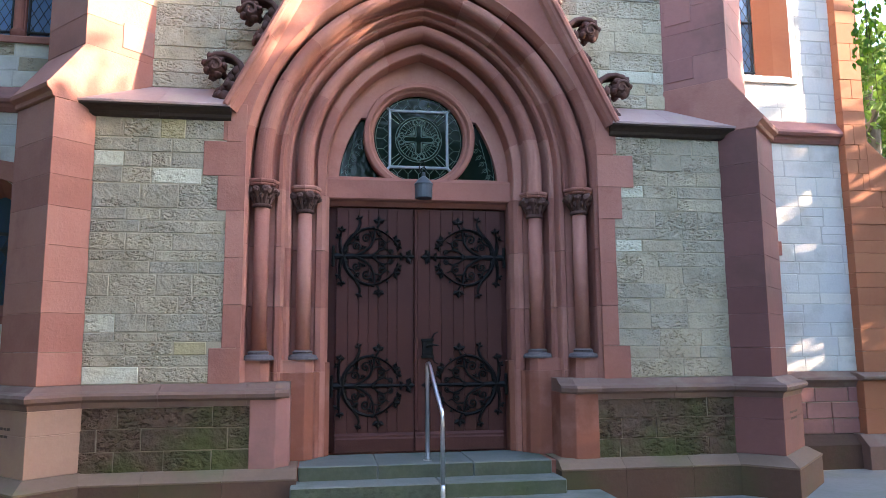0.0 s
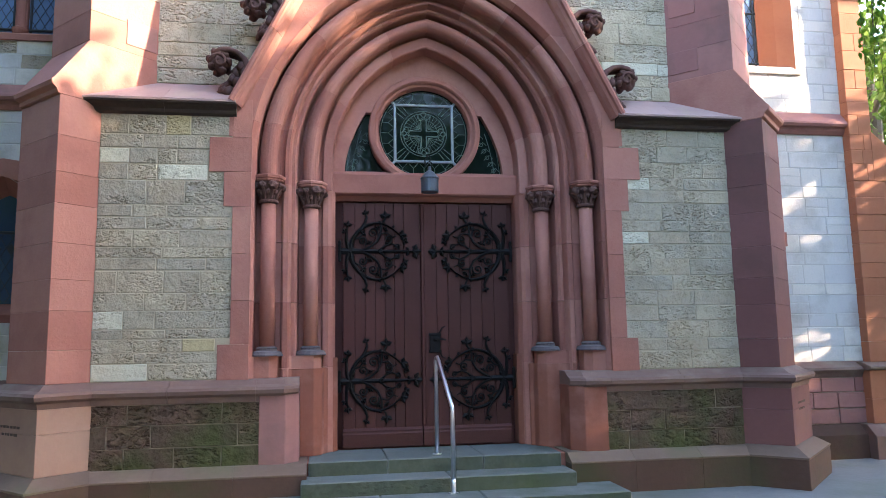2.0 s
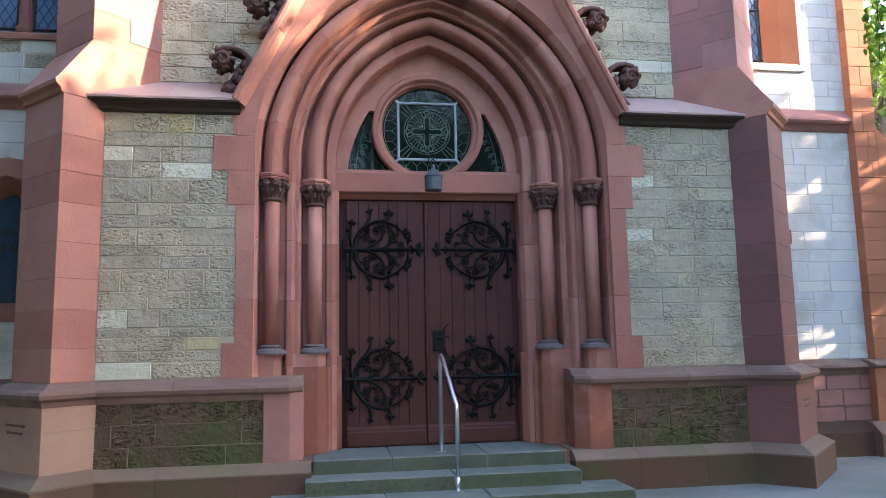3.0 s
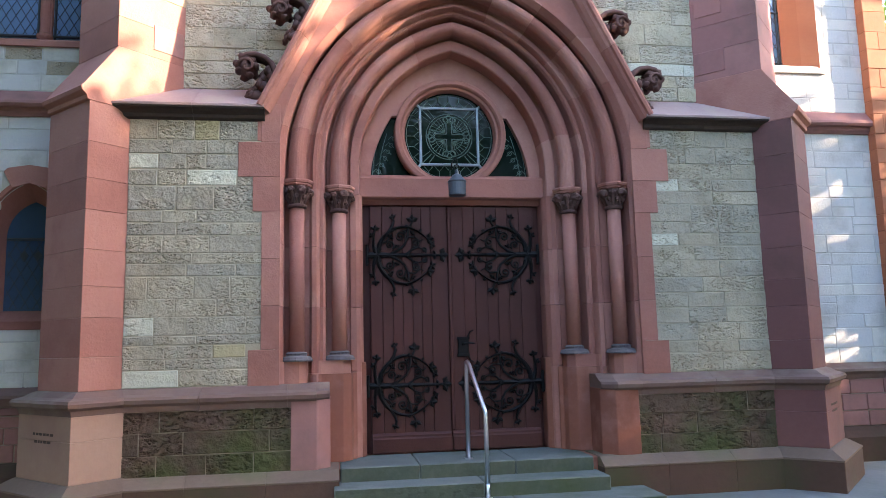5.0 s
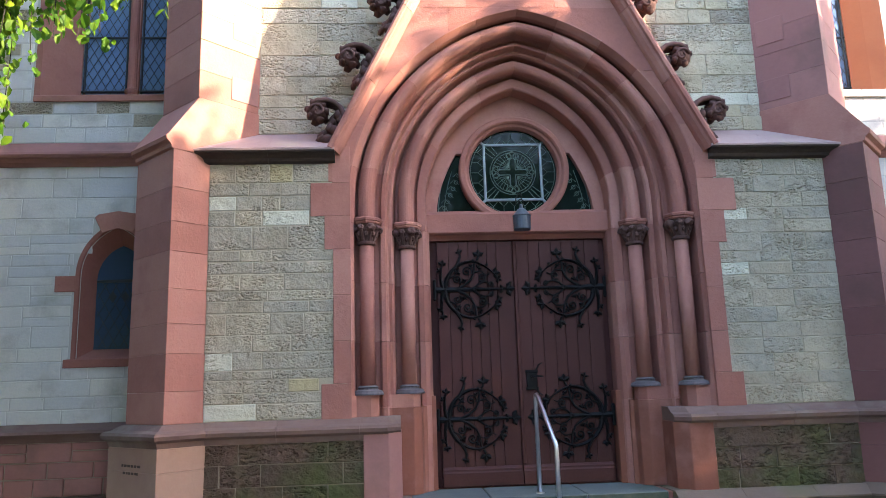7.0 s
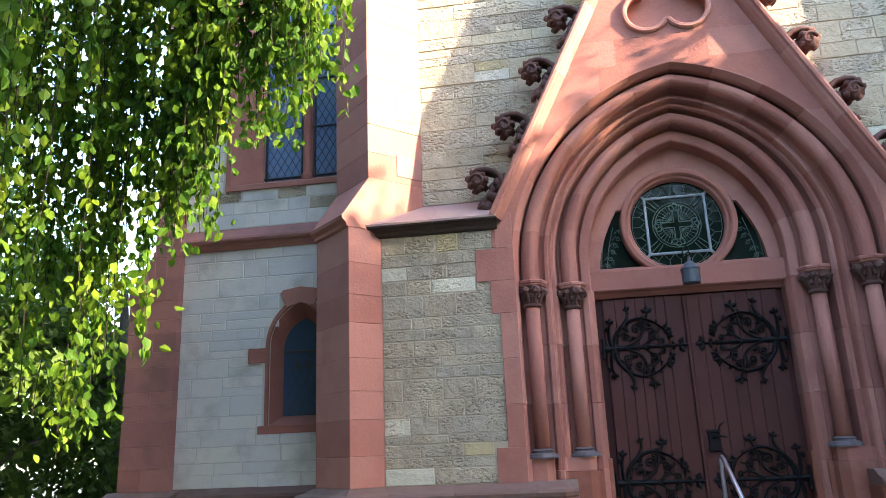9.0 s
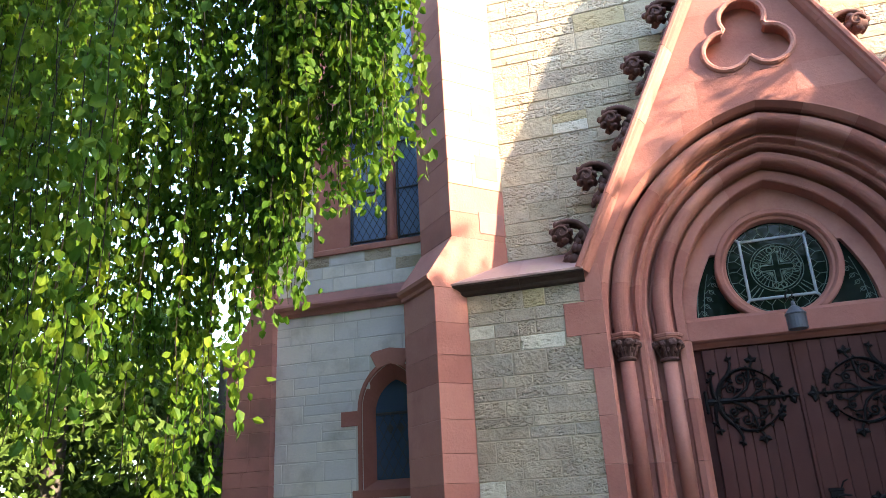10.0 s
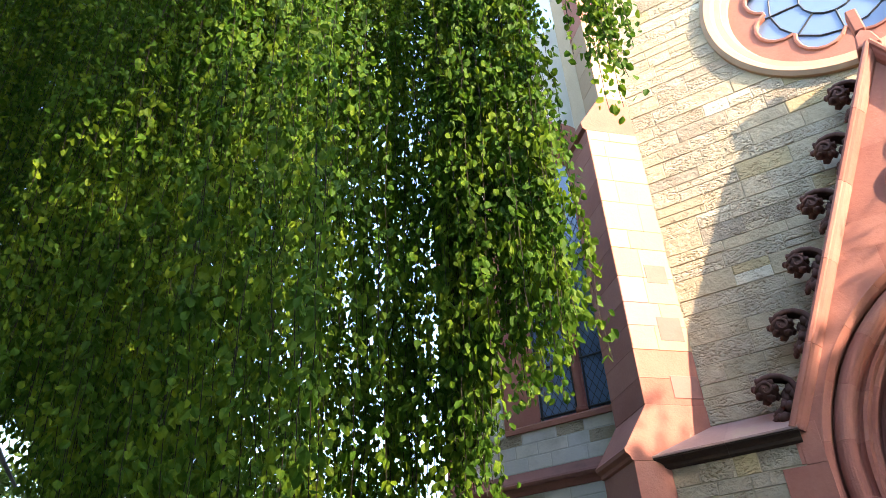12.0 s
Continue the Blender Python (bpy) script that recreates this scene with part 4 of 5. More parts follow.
# ---- doors ----
def strap_hinge(bm, s, z, squeeze):
    """An iron strap from the leaf's outer edge, with a broad crescent, scrolls and three-lobed leaves."""
    y = 0.655
    P = lambda u, v: (s * (0.90 - u * squeeze), y, z + v)

    def bar(pts, r0, r1):
        tube(bm, [P(u, v) for u, v in pts], [0.85 * (r0 + (r1 - r0) * i / (len(pts) - 1)) for i in range(len(pts))], 6)

    def blade(pts, widths):
        """A flat forged strip with a raised middle."""
        k = len(pts)
        rows = []
        for i, (u, v) in enumerate(pts):
            du, dv = pts[min(i + 1, k - 1)][0] - pts[max(i - 1, 0)][0], pts[min(i + 1, k - 1)][1] - pts[max(i - 1, 0)][1]
            d = math.hypot(du, dv)
            nu, nv = -dv / d * widths[i], du / d * widths[i]
            ring = []
            for f, h in ((1, 0.012), (0.75, -0.004), (0, -0.016), (-0.75, -0.004), (-1, 0.012), (0, 0.02)):
                p = P(u + f * nu, v + f * nv)
                ring.append(bm.verts.new((p[0], y + h, p[2])))
            rows.append(ring)
        for p, q in zip(rows, rows[1:]):
            for i in range(6):
                bm.faces.new((p[i], p[(i + 1) % 6], q[(i + 1) % 6], q[i]))
        bm.faces.new(rows[0][::-1])
        bm.faces.new(rows[-1])

    def knob(u, v, r):
        lump(bm, P(u, v), r, (1, 0.75, 1))

    def leaf(u, v, r, a0):
        """Three pointed lobes round a bud, turned to a0."""
        for k in (-1, 0, 1):
            a = a0 + 1.15 * k
            blade([(u, v), (u + 0.5 * r * math.cos(a), v + 0.5 * r * math.sin(a)), (u + r * math.cos(a), v + r * math.sin(a))], (0.006, 0.42 * r, 0.006))
        knob(u, v, 0.30 * r)

    def spiral(u, v, r, a0, turn, sgn):
        pts = []
        for i in range(17):
            a = a0 + sgn * turn * i / 16
            k = r * (1 - 0.82 * i / 16)
            pts.append((u + k * math.cos(a), v + k * math.sin(a)))
        bar(pts, 0.0125, 0.009)
        knob(*pts[-1], 0.019)

    blade([(-0.04, 0), (0.06, 0), (0.2, 0), (0.4, 0), (0.6, 0), (0.80, 0)], (0.034, 0.034, 0.026, 0.022, 0.017, 0.013))
    leaf(0.80, 0.0, 0.085, 0.0)
    leaf(0.74, 0.0, 0.05, math.pi)
    for u, r in ((0.08, 0.028), (0.22, 0.02), (0.42, 0.036), (0.58, 0.022)):
        knob(u, 0, r)
    for sg in (1, -1):
        # the crescent, broad at the root, thin where it ends in a leaf
        arc_pts, wide = [], []
        for i in range(15):
            a = math.pi * (0.985 - 0.755 * i / 14)
            arc_pts.append((0.40 + 0.32 * math.cos(a), sg * 0.31 * math.sin(a) * (1 - 0.16 * max(0.0, math.cos(a)))))
            wide.append(0.034 - 0.027 * (i / 14) ** 0.7)
        blade(arc_pts, wide)
        leaf(0.655, sg * 0.175, 0.066, sg * 0.1)
        leaf(0.69, sg * 0.115, 0.05, sg * -0.4)
        # sprigs that spring from its back
        bar([(0.45, sg * 0.315), (0.47, sg * 0.345), (0.475, sg * 0.375)], 0.015, 0.012)
        leaf(0.475, sg * 0.375, 0.068, sg * 1.57)
        bar([(0.20, sg * 0.235), (0.245, sg * 0.31), (0.265, sg * 0.37), (0.25, sg * 0.415)], 0.022, 0.011)
        leaf(0.255, sg * 0.41, 0.042, sg * 1.9)
        # the upright frond by the leaf's edge
        blade([(0.06, sg * 0.02), (0.035, sg * 0.11), (0.035, sg * 0.20), (0.05, sg * 0.27)], (0.030, 0.020, 0.016, 0.010))
        leaf(0.05, sg * 0.28, 0.05, sg * 1.4)
        leaf(0.02, sg * 0.21, 0.04, sg * 2.2)
        # inner stems and their scrolls
        bar([(0.20, 0.0), (0.30, sg * 0.045), (0.38, sg * 0.105), (0.42, sg * 0.19), (0.43, sg * 0.29)], 0.018, 0.013)
        bar([(0.40, 0.0), (0.47, sg * 0.06), (0.54, sg * 0.085), (0.60, sg * 0.06)], 0.015, 0.010)
        bar([(0.42, sg * 0.19), (0.50, sg * 0.20), (0.56, sg * 0.15), (0.60, sg * 0.17)], 0.012, 0.009)
        spiral(0.335, sg * 0.195, 0.062, sg * -0.4, 8.5, sg)
        spiral(0.215, sg * 0.105, 0.052, sg * -0.9, 8.0, sg)
        spiral(0.505, sg * 0.135, 0.05, sg * -2.2, 8.0, sg)
        spiral(0.605, sg * 0.055, 0.034, sg * -1.2, 6.0, sg)
        bar([(0.13, sg * 0.13), (0.185, sg * 0.15), (0.215, sg * 0.19)], 0.012, 0.010)
        leaf(0.215, sg * 0.19, 0.045, sg * 0.9)
        leaf(0.395, sg * 0.245, 0.036, sg * 2.4)
        leaf(0.47, sg * 0.235, 0.036, sg * 0.9)
        leaf(0.30, sg * 0.085, 0.034, sg * 1.9)
        for u, v, r in ((0.105, 0.06, 0.020), (0.41, 0.315, 0.022), (0.25, 0.27, 0.02), (0.57, 0.27, 0.018)):
            knob(u, sg * v, r)


for s in (-1, 1):
    door = thing("door", "dark-stained plank door leaf with scrolled wrought-iron hinges, closed", "door", group="leaves of the double door", kind="thing")
    x0, x1 = (-0.903, -0.066) if s < 0 else (-0.058, 0.903)
    bm = bmesh.new()
    box(bm, x0, x1, 0.70, 0.76, SILL + 0.012, 3.05)
    part("backing", bm, WOOD, door)
    rng = random.Random(70 + s)
    cuts = (0.0, 0.15, 0.285, 0.41, 0.535, 0.655, 0.78, 1.0) if s < 0 else (0.0, 0.17, 0.30, 0.44, 0.56, 0.69, 0.83, 1.0)
    for f0, f1 in zip(cuts, cuts[1:]):
        bm = bmesh.new()
        gap = 0.0018 if s < 0 else 0.0007
        box(bm, x0 + (x1 - x0) * f0 + gap, x0 + (x1 - x0) * f1 - gap, 0.672 + rng.uniform(0, 0.004), 0.71, SILL + 0.20, 3.045, 0.003)
        part("plank", bm, WOOD, door)
    bm = bmesh.new()
    prism(bm, [(x0 + 0.002, y, z) for y, z in ((0.64, SILL + 0.015), (0.64, SILL + 0.15), (0.648, SILL + 0.165), (0.648, SILL + 0.185), (0.672, SILL + 0.21), (0.70, SILL + 0.21), (0.70, SILL + 0.015))], (x1 - x0 - 0.004, 0, 0), 0.002)
    part("kick_rail", bm, WOOD, door)
    for z in (1.137, 2.515):
        bm = bmesh.new()
        strap_hinge(bm, s, z, 0.95 if s < 0 else 1.0)
        hinge = part("strap_hinge", bm, IRON, door, "scrolled black wrought-iron strap hinge")
        bm = bmesh.new()
        tube(bm, [(s * 0.938, 0.655, z - 0.09), (s * 0.938, 0.655, z + 0.09)], 0.018, 8)
        lump(bm, (s * 0.938, 0.655, z + 0.1), 0.02)
        lump(bm, (s * 0.938, 0.655, z - 0.1), 0.02)
        part("hinge_pin", bm, IRON, hinge)
    if s > 0:
        bm = bmesh.new()
        box(bm, 0.02, 0.135, 0.645, 0.675, 1.43, 1.62, 0.006)
        box(bm, 0.01, 0.145, 0.64, 0.665, 1.60, 1.63, 0.004)
        box(bm, 0.01, 0.145, 0.64, 0.665, 1.42, 1.45, 0.004)
        tube(bm, [(0.12, 0.65, 1.62), (0.15, 0.64, 1.68), (0.19, 0.64, 1.70)], [0.01, 0.008, 0.006], 6)
        tube(bm, [(0.12, 0.65, 1.45), (0.15, 0.64, 1.38), (0.19, 0.64, 1.36)], [0.01, 0.008, 0.006], 6)
        lock = part("door_lock", bm, IRON, door, "black iron lock plate")
        bm = bmesh.new()
        tube(bm, [(0.075, 0.65, 1.55), (0.075, 0.60, 1.555), (0.13, 0.595, 1.565), (0.19, 0.595, 1.555)], [0.012, 0.012, 0.011, 0.009], 8)
        part("lever_handle", bm, IRON, lock)
        bm = bmesh.new()
        box(bm, -0.066, -0.024, 0.654, 0.675, SILL + 0.22, 3.04, 0.009)
        part("cover_strip", bm, WOOD, door)
# dark wood strips added behind the leaves, so the gaps read as deep shade
bm = bmesh.new()
for p, q, z0, z1 in ((-0.99, -0.88, SILL, 3.12), (0.88, 0.99, SILL, 3.12), (-0.88, 0.88, 3.0, 3.12)):
    box(bm, p, q, 0.765, 0.80, z0, z1)
tagged(part("door_frame", bm, WOOD), "dark wood strips behind the gaps round the double door, for their shade", "door frame", kind="structure")
# reveal behind the doors
bm = bmesh.new()
box(bm, -1.1, 1.1, 0.80, 0.9, 0.3, 4.9)
tagged(part("wall_portal_back", bm, RED), "red sandstone wall behind the door leaves", "wall", kind="structure")

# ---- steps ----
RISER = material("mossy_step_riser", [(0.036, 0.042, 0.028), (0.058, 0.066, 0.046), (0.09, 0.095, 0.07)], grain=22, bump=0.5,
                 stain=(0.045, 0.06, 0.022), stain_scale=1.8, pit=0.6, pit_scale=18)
for name, z0, z1, y, cuts in (("step_top", 0.10, SILL, -0.10, (-1.24, -0.5, 0.42, 1.20)), ("step_middle", 0.02, 0.31, -0.43, (-1.30, 0.05, 1.24)), ("step_bottom", 0.0, 0.18, -0.78, (-1.60, -0.6, 0.3, 1.62))):
    st = setting(name, "worn grey sandstone step with a mossy riser", "step")
    for a, b in zip(cuts, cuts[1:]):
        bm = bmesh.new()
        box(bm, a + 0.002, b - 0.002, y, 0.66 if z1 > 0.4 else y + 0.5, z0, z1, 0.01)
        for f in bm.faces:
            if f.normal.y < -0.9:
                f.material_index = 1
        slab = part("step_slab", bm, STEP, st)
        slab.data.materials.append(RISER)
for s in (-1, 1):
    bm = bmesh.new()
    x0, x1 = mirror_x(s, 1.20 if s > 0 else 1.24, 1.45)
    box(bm, x0, x1, -0.06, 0.5, 0.1, SILL - 0.01, 0.004)
    tagged(part("step_cheek", bm, DAMP), "red sandstone block closing the step's end", "step", kind="structure")

# ---- handrail ----
rail = thing("handrail", "slim brushed steel handrail with a bent top on the steps", "handrail")
bm = bmesh.new()
tube(bm, [(0.0, 0.10, SILL - 0.005), (0.0, 0.10, 1.34), (0.002, 0.085, 1.372), (0.006, 0.05, 1.378), (0.012, 0.01, 1.35), (0.05, -0.47, 0.97), (0.054, -0.505, 0.935), (0.055, -0.51, 0.88), (0.055, -0.51, 0.30)], 0.021, 12)
part("rail_tube", bm, STEEL, rail, smooth=True)
for p, z in (((0.0, 0.10), SILL), ((0.055, -0.51), 0.18)):
    bm = bmesh.new()
    lathe(bm, [(0.045, 0), (0.045, 0.008), (0.022, 0.012)], p[0], p[1], 16, z)
    part("foot_flange", bm, STEEL, rail)
bm = bmesh.new()
tube(bm, [(0.055, -0.51, 0.31), (0.055, -0.51, 0.18)], 0.021, 12)
part("post", bm, STEEL, rail, smooth=True)

# ---- lantern ----
lamp = thing("hanging_lantern", "grey metal hanging lantern with conical cap and ring", "lantern")
LY, LZ = 0.33, 3.10
bm = bmesh.new()
lathe(bm, [(0.088, 0.0), (0.092, 0.005), (0.094, 0.14), (0.10, 0.145), (0.10, 0.155), (0.085, 0.17), (0.045, 0.22), (0.022, 0.235), (0.018, 0.275), (0.008, 0.285)], 0.0, LY, 20, LZ)
part("body", bm, ZINC, lamp)
bm = bmesh.new()
tube(bm, [(0.028 * math.sin(a * math.pi / 8), LY, LZ + 0.305 - 0.028 * math.cos(a * math.pi / 8)) for a in range(17)], 0.006, 6)
part("ring", bm, IRON, lamp)
bm = bmesh.new()
tube(bm, [(0.0, LY, LZ + 0.33), (0.012, LY, LZ + 0.36), (0.0, LY, LZ + 0.40), (-0.015, LY + 0.02, LZ + 0.41), (-0.02, LY + 0.2, LZ + 0.40), (0.0, 0.66, LZ + 0.36)], 0.007, 6)
part("bracket", bm, IRON, lamp)


# ---- walls set back to both sides, with their windows ----
def lancet(cx, half, z0, zs, n=10, k=0.5):
    """Outline of a pointed opening."""
    R = half * (1 + k)
    top = math.acos(half * k / R)
    left = [(cx - (R * math.cos(top * i / n) - half * k), zs + R * math.sin(top * i / n)) for i in range(n + 1)]
    right = [(2 * cx - x, z) for x, z in left[::-1][1:]]
    return [(cx - half, z0)] + left + right + [(cx + half, z0)]


def swept_frame(parent, outline, inner, y0, y1, mat, name):
    """A splayed reveal between an outer outline at y0 and an inner one at y1."""
    bm = bmesh.new()
    a = [bm.verts.new((x, y0, z)) for x, z in outline]
    b = [bm.verts.new((x, y1, z)) for x, z in inner]
    for i in range(len(a) - 1):
        bm.faces.new((a[i], a[i + 1], b[i + 1], b[i]))
    bm.faces.new((a[-1], a[0], b[0], b[-1]))
    return part(name, bm, mat, parent)


def band(parent, outline, inner, y, thick, mat, name):
    bm = bmesh.new()
    a = [bm.verts.new((x, y, z)) for x, z in outline]
    b = [bm.verts.new((x, y, z)) for x, z in inner]
    fs = [bm.faces.new((a[i], a[i + 1], b[i + 1], b[i])) for i in range(len(a) - 1)]
    res = bmesh.ops.extrude_face_region(bm, geom=fs)
    bmesh.ops.translate(bm, verts=[g for g in res["geom"] if isinstance(g, bmesh.types.BMVert)], vec=(0, thick, 0))
    return part(name, bm, mat, parent)


def lattice(parent, x0, x1, z0, z1, y, step):
    bm = bmesh.new()
    w, h = x1 - x0, z1 - z0
    k = 1.75
    for sg in (1, -1):
        c = -w
        while c < h / k + w:
            pts = []
            for u in (0.0, w):
                pts.append((u, k * (c + (u if sg > 0 else w - u))))
            (u0, v0), (u1, v1) = pts
            if v0 > v1:
                (u0, v0), (u1, v1) = (u1, v1), (u0, v0)
            if v1 > 0 and v0 < h:
                if v0 < 0:
                    u0, v0 = u0 + (u1 - u0) * (-v0) / (v1 - v0), 0
                if v1 > h:
                    u1, v1 = u0 + (u1 - u0) * (h - v0) / (v1 - v0), h
                tube(bm, [(x0 + u0, y, z0 + v0), (x0 + u1, y, z0 + v1)], 0.0045, 4)
            c += step
    return part("lead_lattice", bm, DARKLEAD, parent, "diamond lead lattice")


def aisle(s, name, cx):
    JAMB = RED if s < 0 else ORANGE
    wall = setting(name, "smooth grey coursed sandstone wall set back beside the porch", "wall")
    Y = AISLE_Y
    bm = bmesh.new()
    a, b = mirror_x(s, 3.0, 6.3 if s < 0 else 5.75)
    low = lancet(cx, 0.385, 1.88, 2.85)
    up = lancet(cx, 0.98, 5.0, 8.6)
    filled(bm, [[(a, 0), (b, 0), (b, 12.0), (a, 12.0)], low, up], Y)
    res = bmesh.ops.extrude_face_region(bm, geom=list(bm.faces))
    bmesh.ops.translate(bm, verts=[g for g in res["geom"] if isinstance(g, bmesh.types.BMVert)], vec=(0, 0.35, 0))
    part("mortar_core", bm, PALE_MORTAR, wall)

    def clip(p, q, z0, z1):
        zm = (z0 + z1) / 2
        for half, za, zb in ((0.47, 1.81, 3.15), (0.28, 3.15, 3.42), (1.08, 4.95, 8.8), (0.8, 8.8, 9.6)):
            if za < zm < zb and q > cx - half and p < cx + half:
                if p < cx - half:
                    q = cx - half
                elif q > cx + half:
                    p = cx + half
                else:
                    return None
        return p, q

    courses(wall, a, b, PL_TOP, 4.12, Y, (0.13, 0.25), (0.28, 0.72), random.Random(60 + s), lambda r: AISLE, clip, proud=0.005, joint=0.0045)
    courses(wall, a, b, 4.42, 9.5, Y, (0.13, 0.25), (0.28, 0.72), random.Random(62 + s), lambda r: AISLE if r.random() < 0.85 or s > 0 else ASHLAR, clip, proud=0.004)
    # string course, plinth cap, base
    for prof, mat, nm in (([(0.05, 4.45), (-0.0, 4.42), (-0.11, 4.28), (-0.12, 4.25), (-0.105, 4.22), (-0.06, 4.21), (-0.05, 4.17), (-0.02, 4.13), (0.05, 4.12)], REDD, "string_course"),
                          ([(0.05, 1.225), (0.0, 1.215), (-0.09, 1.165), (-0.15, 1.14), (-0.16, 1.11), (-0.12, 1.07), (-0.10, 1.02), (0.05, 1.02)], PLINTH_CAP, "plinth_cap"),
                          ([(-0.10, 0.46), (-0.13, 0.45), (-0.24, 0.34), (-0.25, 0.0), (0.05, 0.0), (0.05, 0.46)], BASE, "base_course")):
        bm = bmesh.new()
        prism(bm, [(a, Y + y, z) for y, z in prof], (b - a, 0, 0))
        part(nm, bm, mat, wall)
    courses(wall, a, b, 0.46, 1.02, Y - 0.09, (0.17, 0.2), (0.3, 0.55), random.Random(64 + s), lambda r: REDD, None, proud=0.02)
    bm = bmesh.new()
    box(bm, a, b, Y - 0.09, Y + 0.1, 0.4, 1.03)
    part("plinth_core", bm, MORTAR_D, wall)

    # lower lancet
    win = thing("lancet_window", "small pointed window in a red sandstone surround", "window")
    inner = lancet(cx, 0.28, 2.02, 2.82)
    low_o = lancet(cx, 0.40, 1.90, 2.85)
    swept_frame(win, low_o, inner, Y - 0.018, Y + 0.20, RED, "splayed_reveal")
    band(win, lancet(cx, 0.44, 1.90, 2.85), low_o, Y - 0.02, 0.05, RED, "surround")
    bm = bmesh.new()
    prism(bm, [(cx - 0.52, Y - 0.02, 1.81), (cx - 0.52, Y + 0.22, 1.81), (cx - 0.52, Y + 0.22, 2.03), (cx - 0.52, Y + 0.02, 1.915), (cx - 0.52, Y - 0.02, 1.90)], (1.04, 0, 0), 0.004)
    part("window_sill", bm, RED, win)
    bm = bmesh.new()
    prism(bm, [(cx - 0.26, Y - 0.03, 3.51), (cx - 0.22, Y - 0.03, 3.55), (cx, Y - 0.03, 3.585), (cx + 0.22, Y - 0.03, 3.55), (cx + 0.26, Y - 0.03, 3.51), (cx + 0.17, Y - 0.03, 3.33), (cx, Y - 0.03, 3.39), (cx - 0.17, Y - 0.03, 3.33)], (0, 0.06, 0), 0.004)
    part("keystone", bm, RED, win, "dark red keystone")
    for sx in (-1, 1):
        bm = bmesh.new()
        p, q = sorted((cx + sx * 0.43, cx + sx * 0.66))
        box(bm, p, q, Y - 0.024, Y + 0.05, 2.66, 2.84, 0.004)
        part("bond_stone", bm, RED, win)
    bm = bmesh.new()
    filled(bm, [inner], Y + 0.19)
    pane = part("pane", bm, GLASS_BLUE, win)
    bm = bmesh.new()
    tube(bm, [(cx - 0.27, Y + 0.175, 2.80), (cx + 0.27, Y + 0.175, 2.80)], 0.018, 6)
    for x in (-0.09, 0.05):
        prism(bm, [(cx + x - 0.045, Y + 0.17, 2.62), (cx + x, Y + 0.17, 2.68), (cx + x + 0.045, Y + 0.17, 2.62), (cx + x, Y + 0.17, 2.55)], (0, 0.012, 0))
    part("window_bars", bm, DARKLEAD, pane)
    lattice(pane, cx - 0.26, cx + 0.26, 2.04, 2.78, Y + 0.182, 0.12)

    # tall upper window of two lights
    win = thing("traceried_window", "tall two-light window with diamond leaded glass and red sandstone jambs", "window")
    inner = lancet(cx, 0.62, 5.12, 8.5)
    mid = lancet(cx, 0.80, 5.05, 8.55)
    out = lancet(cx, 0.98, 5.0, 8.6)
    swept_frame(win, out, mid, Y - 0.015, Y + 0.10, JAMB, "splayed_reveal")
    swept_frame(win, mid, inner, Y + 0.10, Y + 0.24, JAMB, "inner_reveal")
    band(win, lancet(cx, 1.05, 5.0, 8.6), out, Y - 0.018, 0.05, RED if s < 0 else AISLE, "surround")
    bm = bmesh.new()
    prism(bm, [(cx - 1.05, Y - 0.03, 4.93), (cx - 1.05, Y + 0.26, 4.93), (cx - 1.05, Y + 0.26, 5.13), (cx - 1.05, Y - 0.0, 5.02), (cx - 1.05, Y - 0.03, 5.0)], (2.1, 0, 0), 0.004)
    part("window_sill", bm, RED if s < 0 else AISLE, win)
    bm = bmesh.new()
    lathe(bm, [(0.075, 5.08), (0.085, 5.12), (0.085, 5.15), (0.06, 5.17), (0.055, 5.2), (0.05, 8.4)], cx, Y + 0.2, 14)
    box(bm, cx - 0.065, cx + 0.065, Y + 0.21, Y + 0.27, 5.05, 9.2)
    part("mullion", bm, RED, win, "round red sandstone mullion")
    for sx in (-1, 1):
        p, q = sorted((cx + sx * 0.06, cx + sx * 0.62))
        bm = bmesh.new()
        filled(bm, [[(p, 5.1), (q, 5.1), (q, 9.3), (p, 9.3)]], Y + 0.262)
        pane = part("pane", bm, GLASS_SKY, win, "diamond-leaded glass with the sky reflection in its colour")
        lattice(pane, p + 0.01, q - 0.01, 5.14, 8.4, Y + 0.255, 0.105)
        bm = bmesh.new()
        for z in (5.16, 5.87, 6.6, 7.4):
            tube(bm, [(p, Y + 0.245, z), (q, Y + 0.245, z)], 0.014, 6)
        for x in (p + 0.03, q - 0.03):
            tube(bm, [(x, Y + 0.25, 5.12), (x, Y + 0.25, 8.6)], 0.016, 6)
        part("window_bars", bm, DARKLEAD, pane)
    return wall


aisle(-1, "wall_aisle_left", -4.53)
aisle(1, "wall_aisle_right", 4.02)


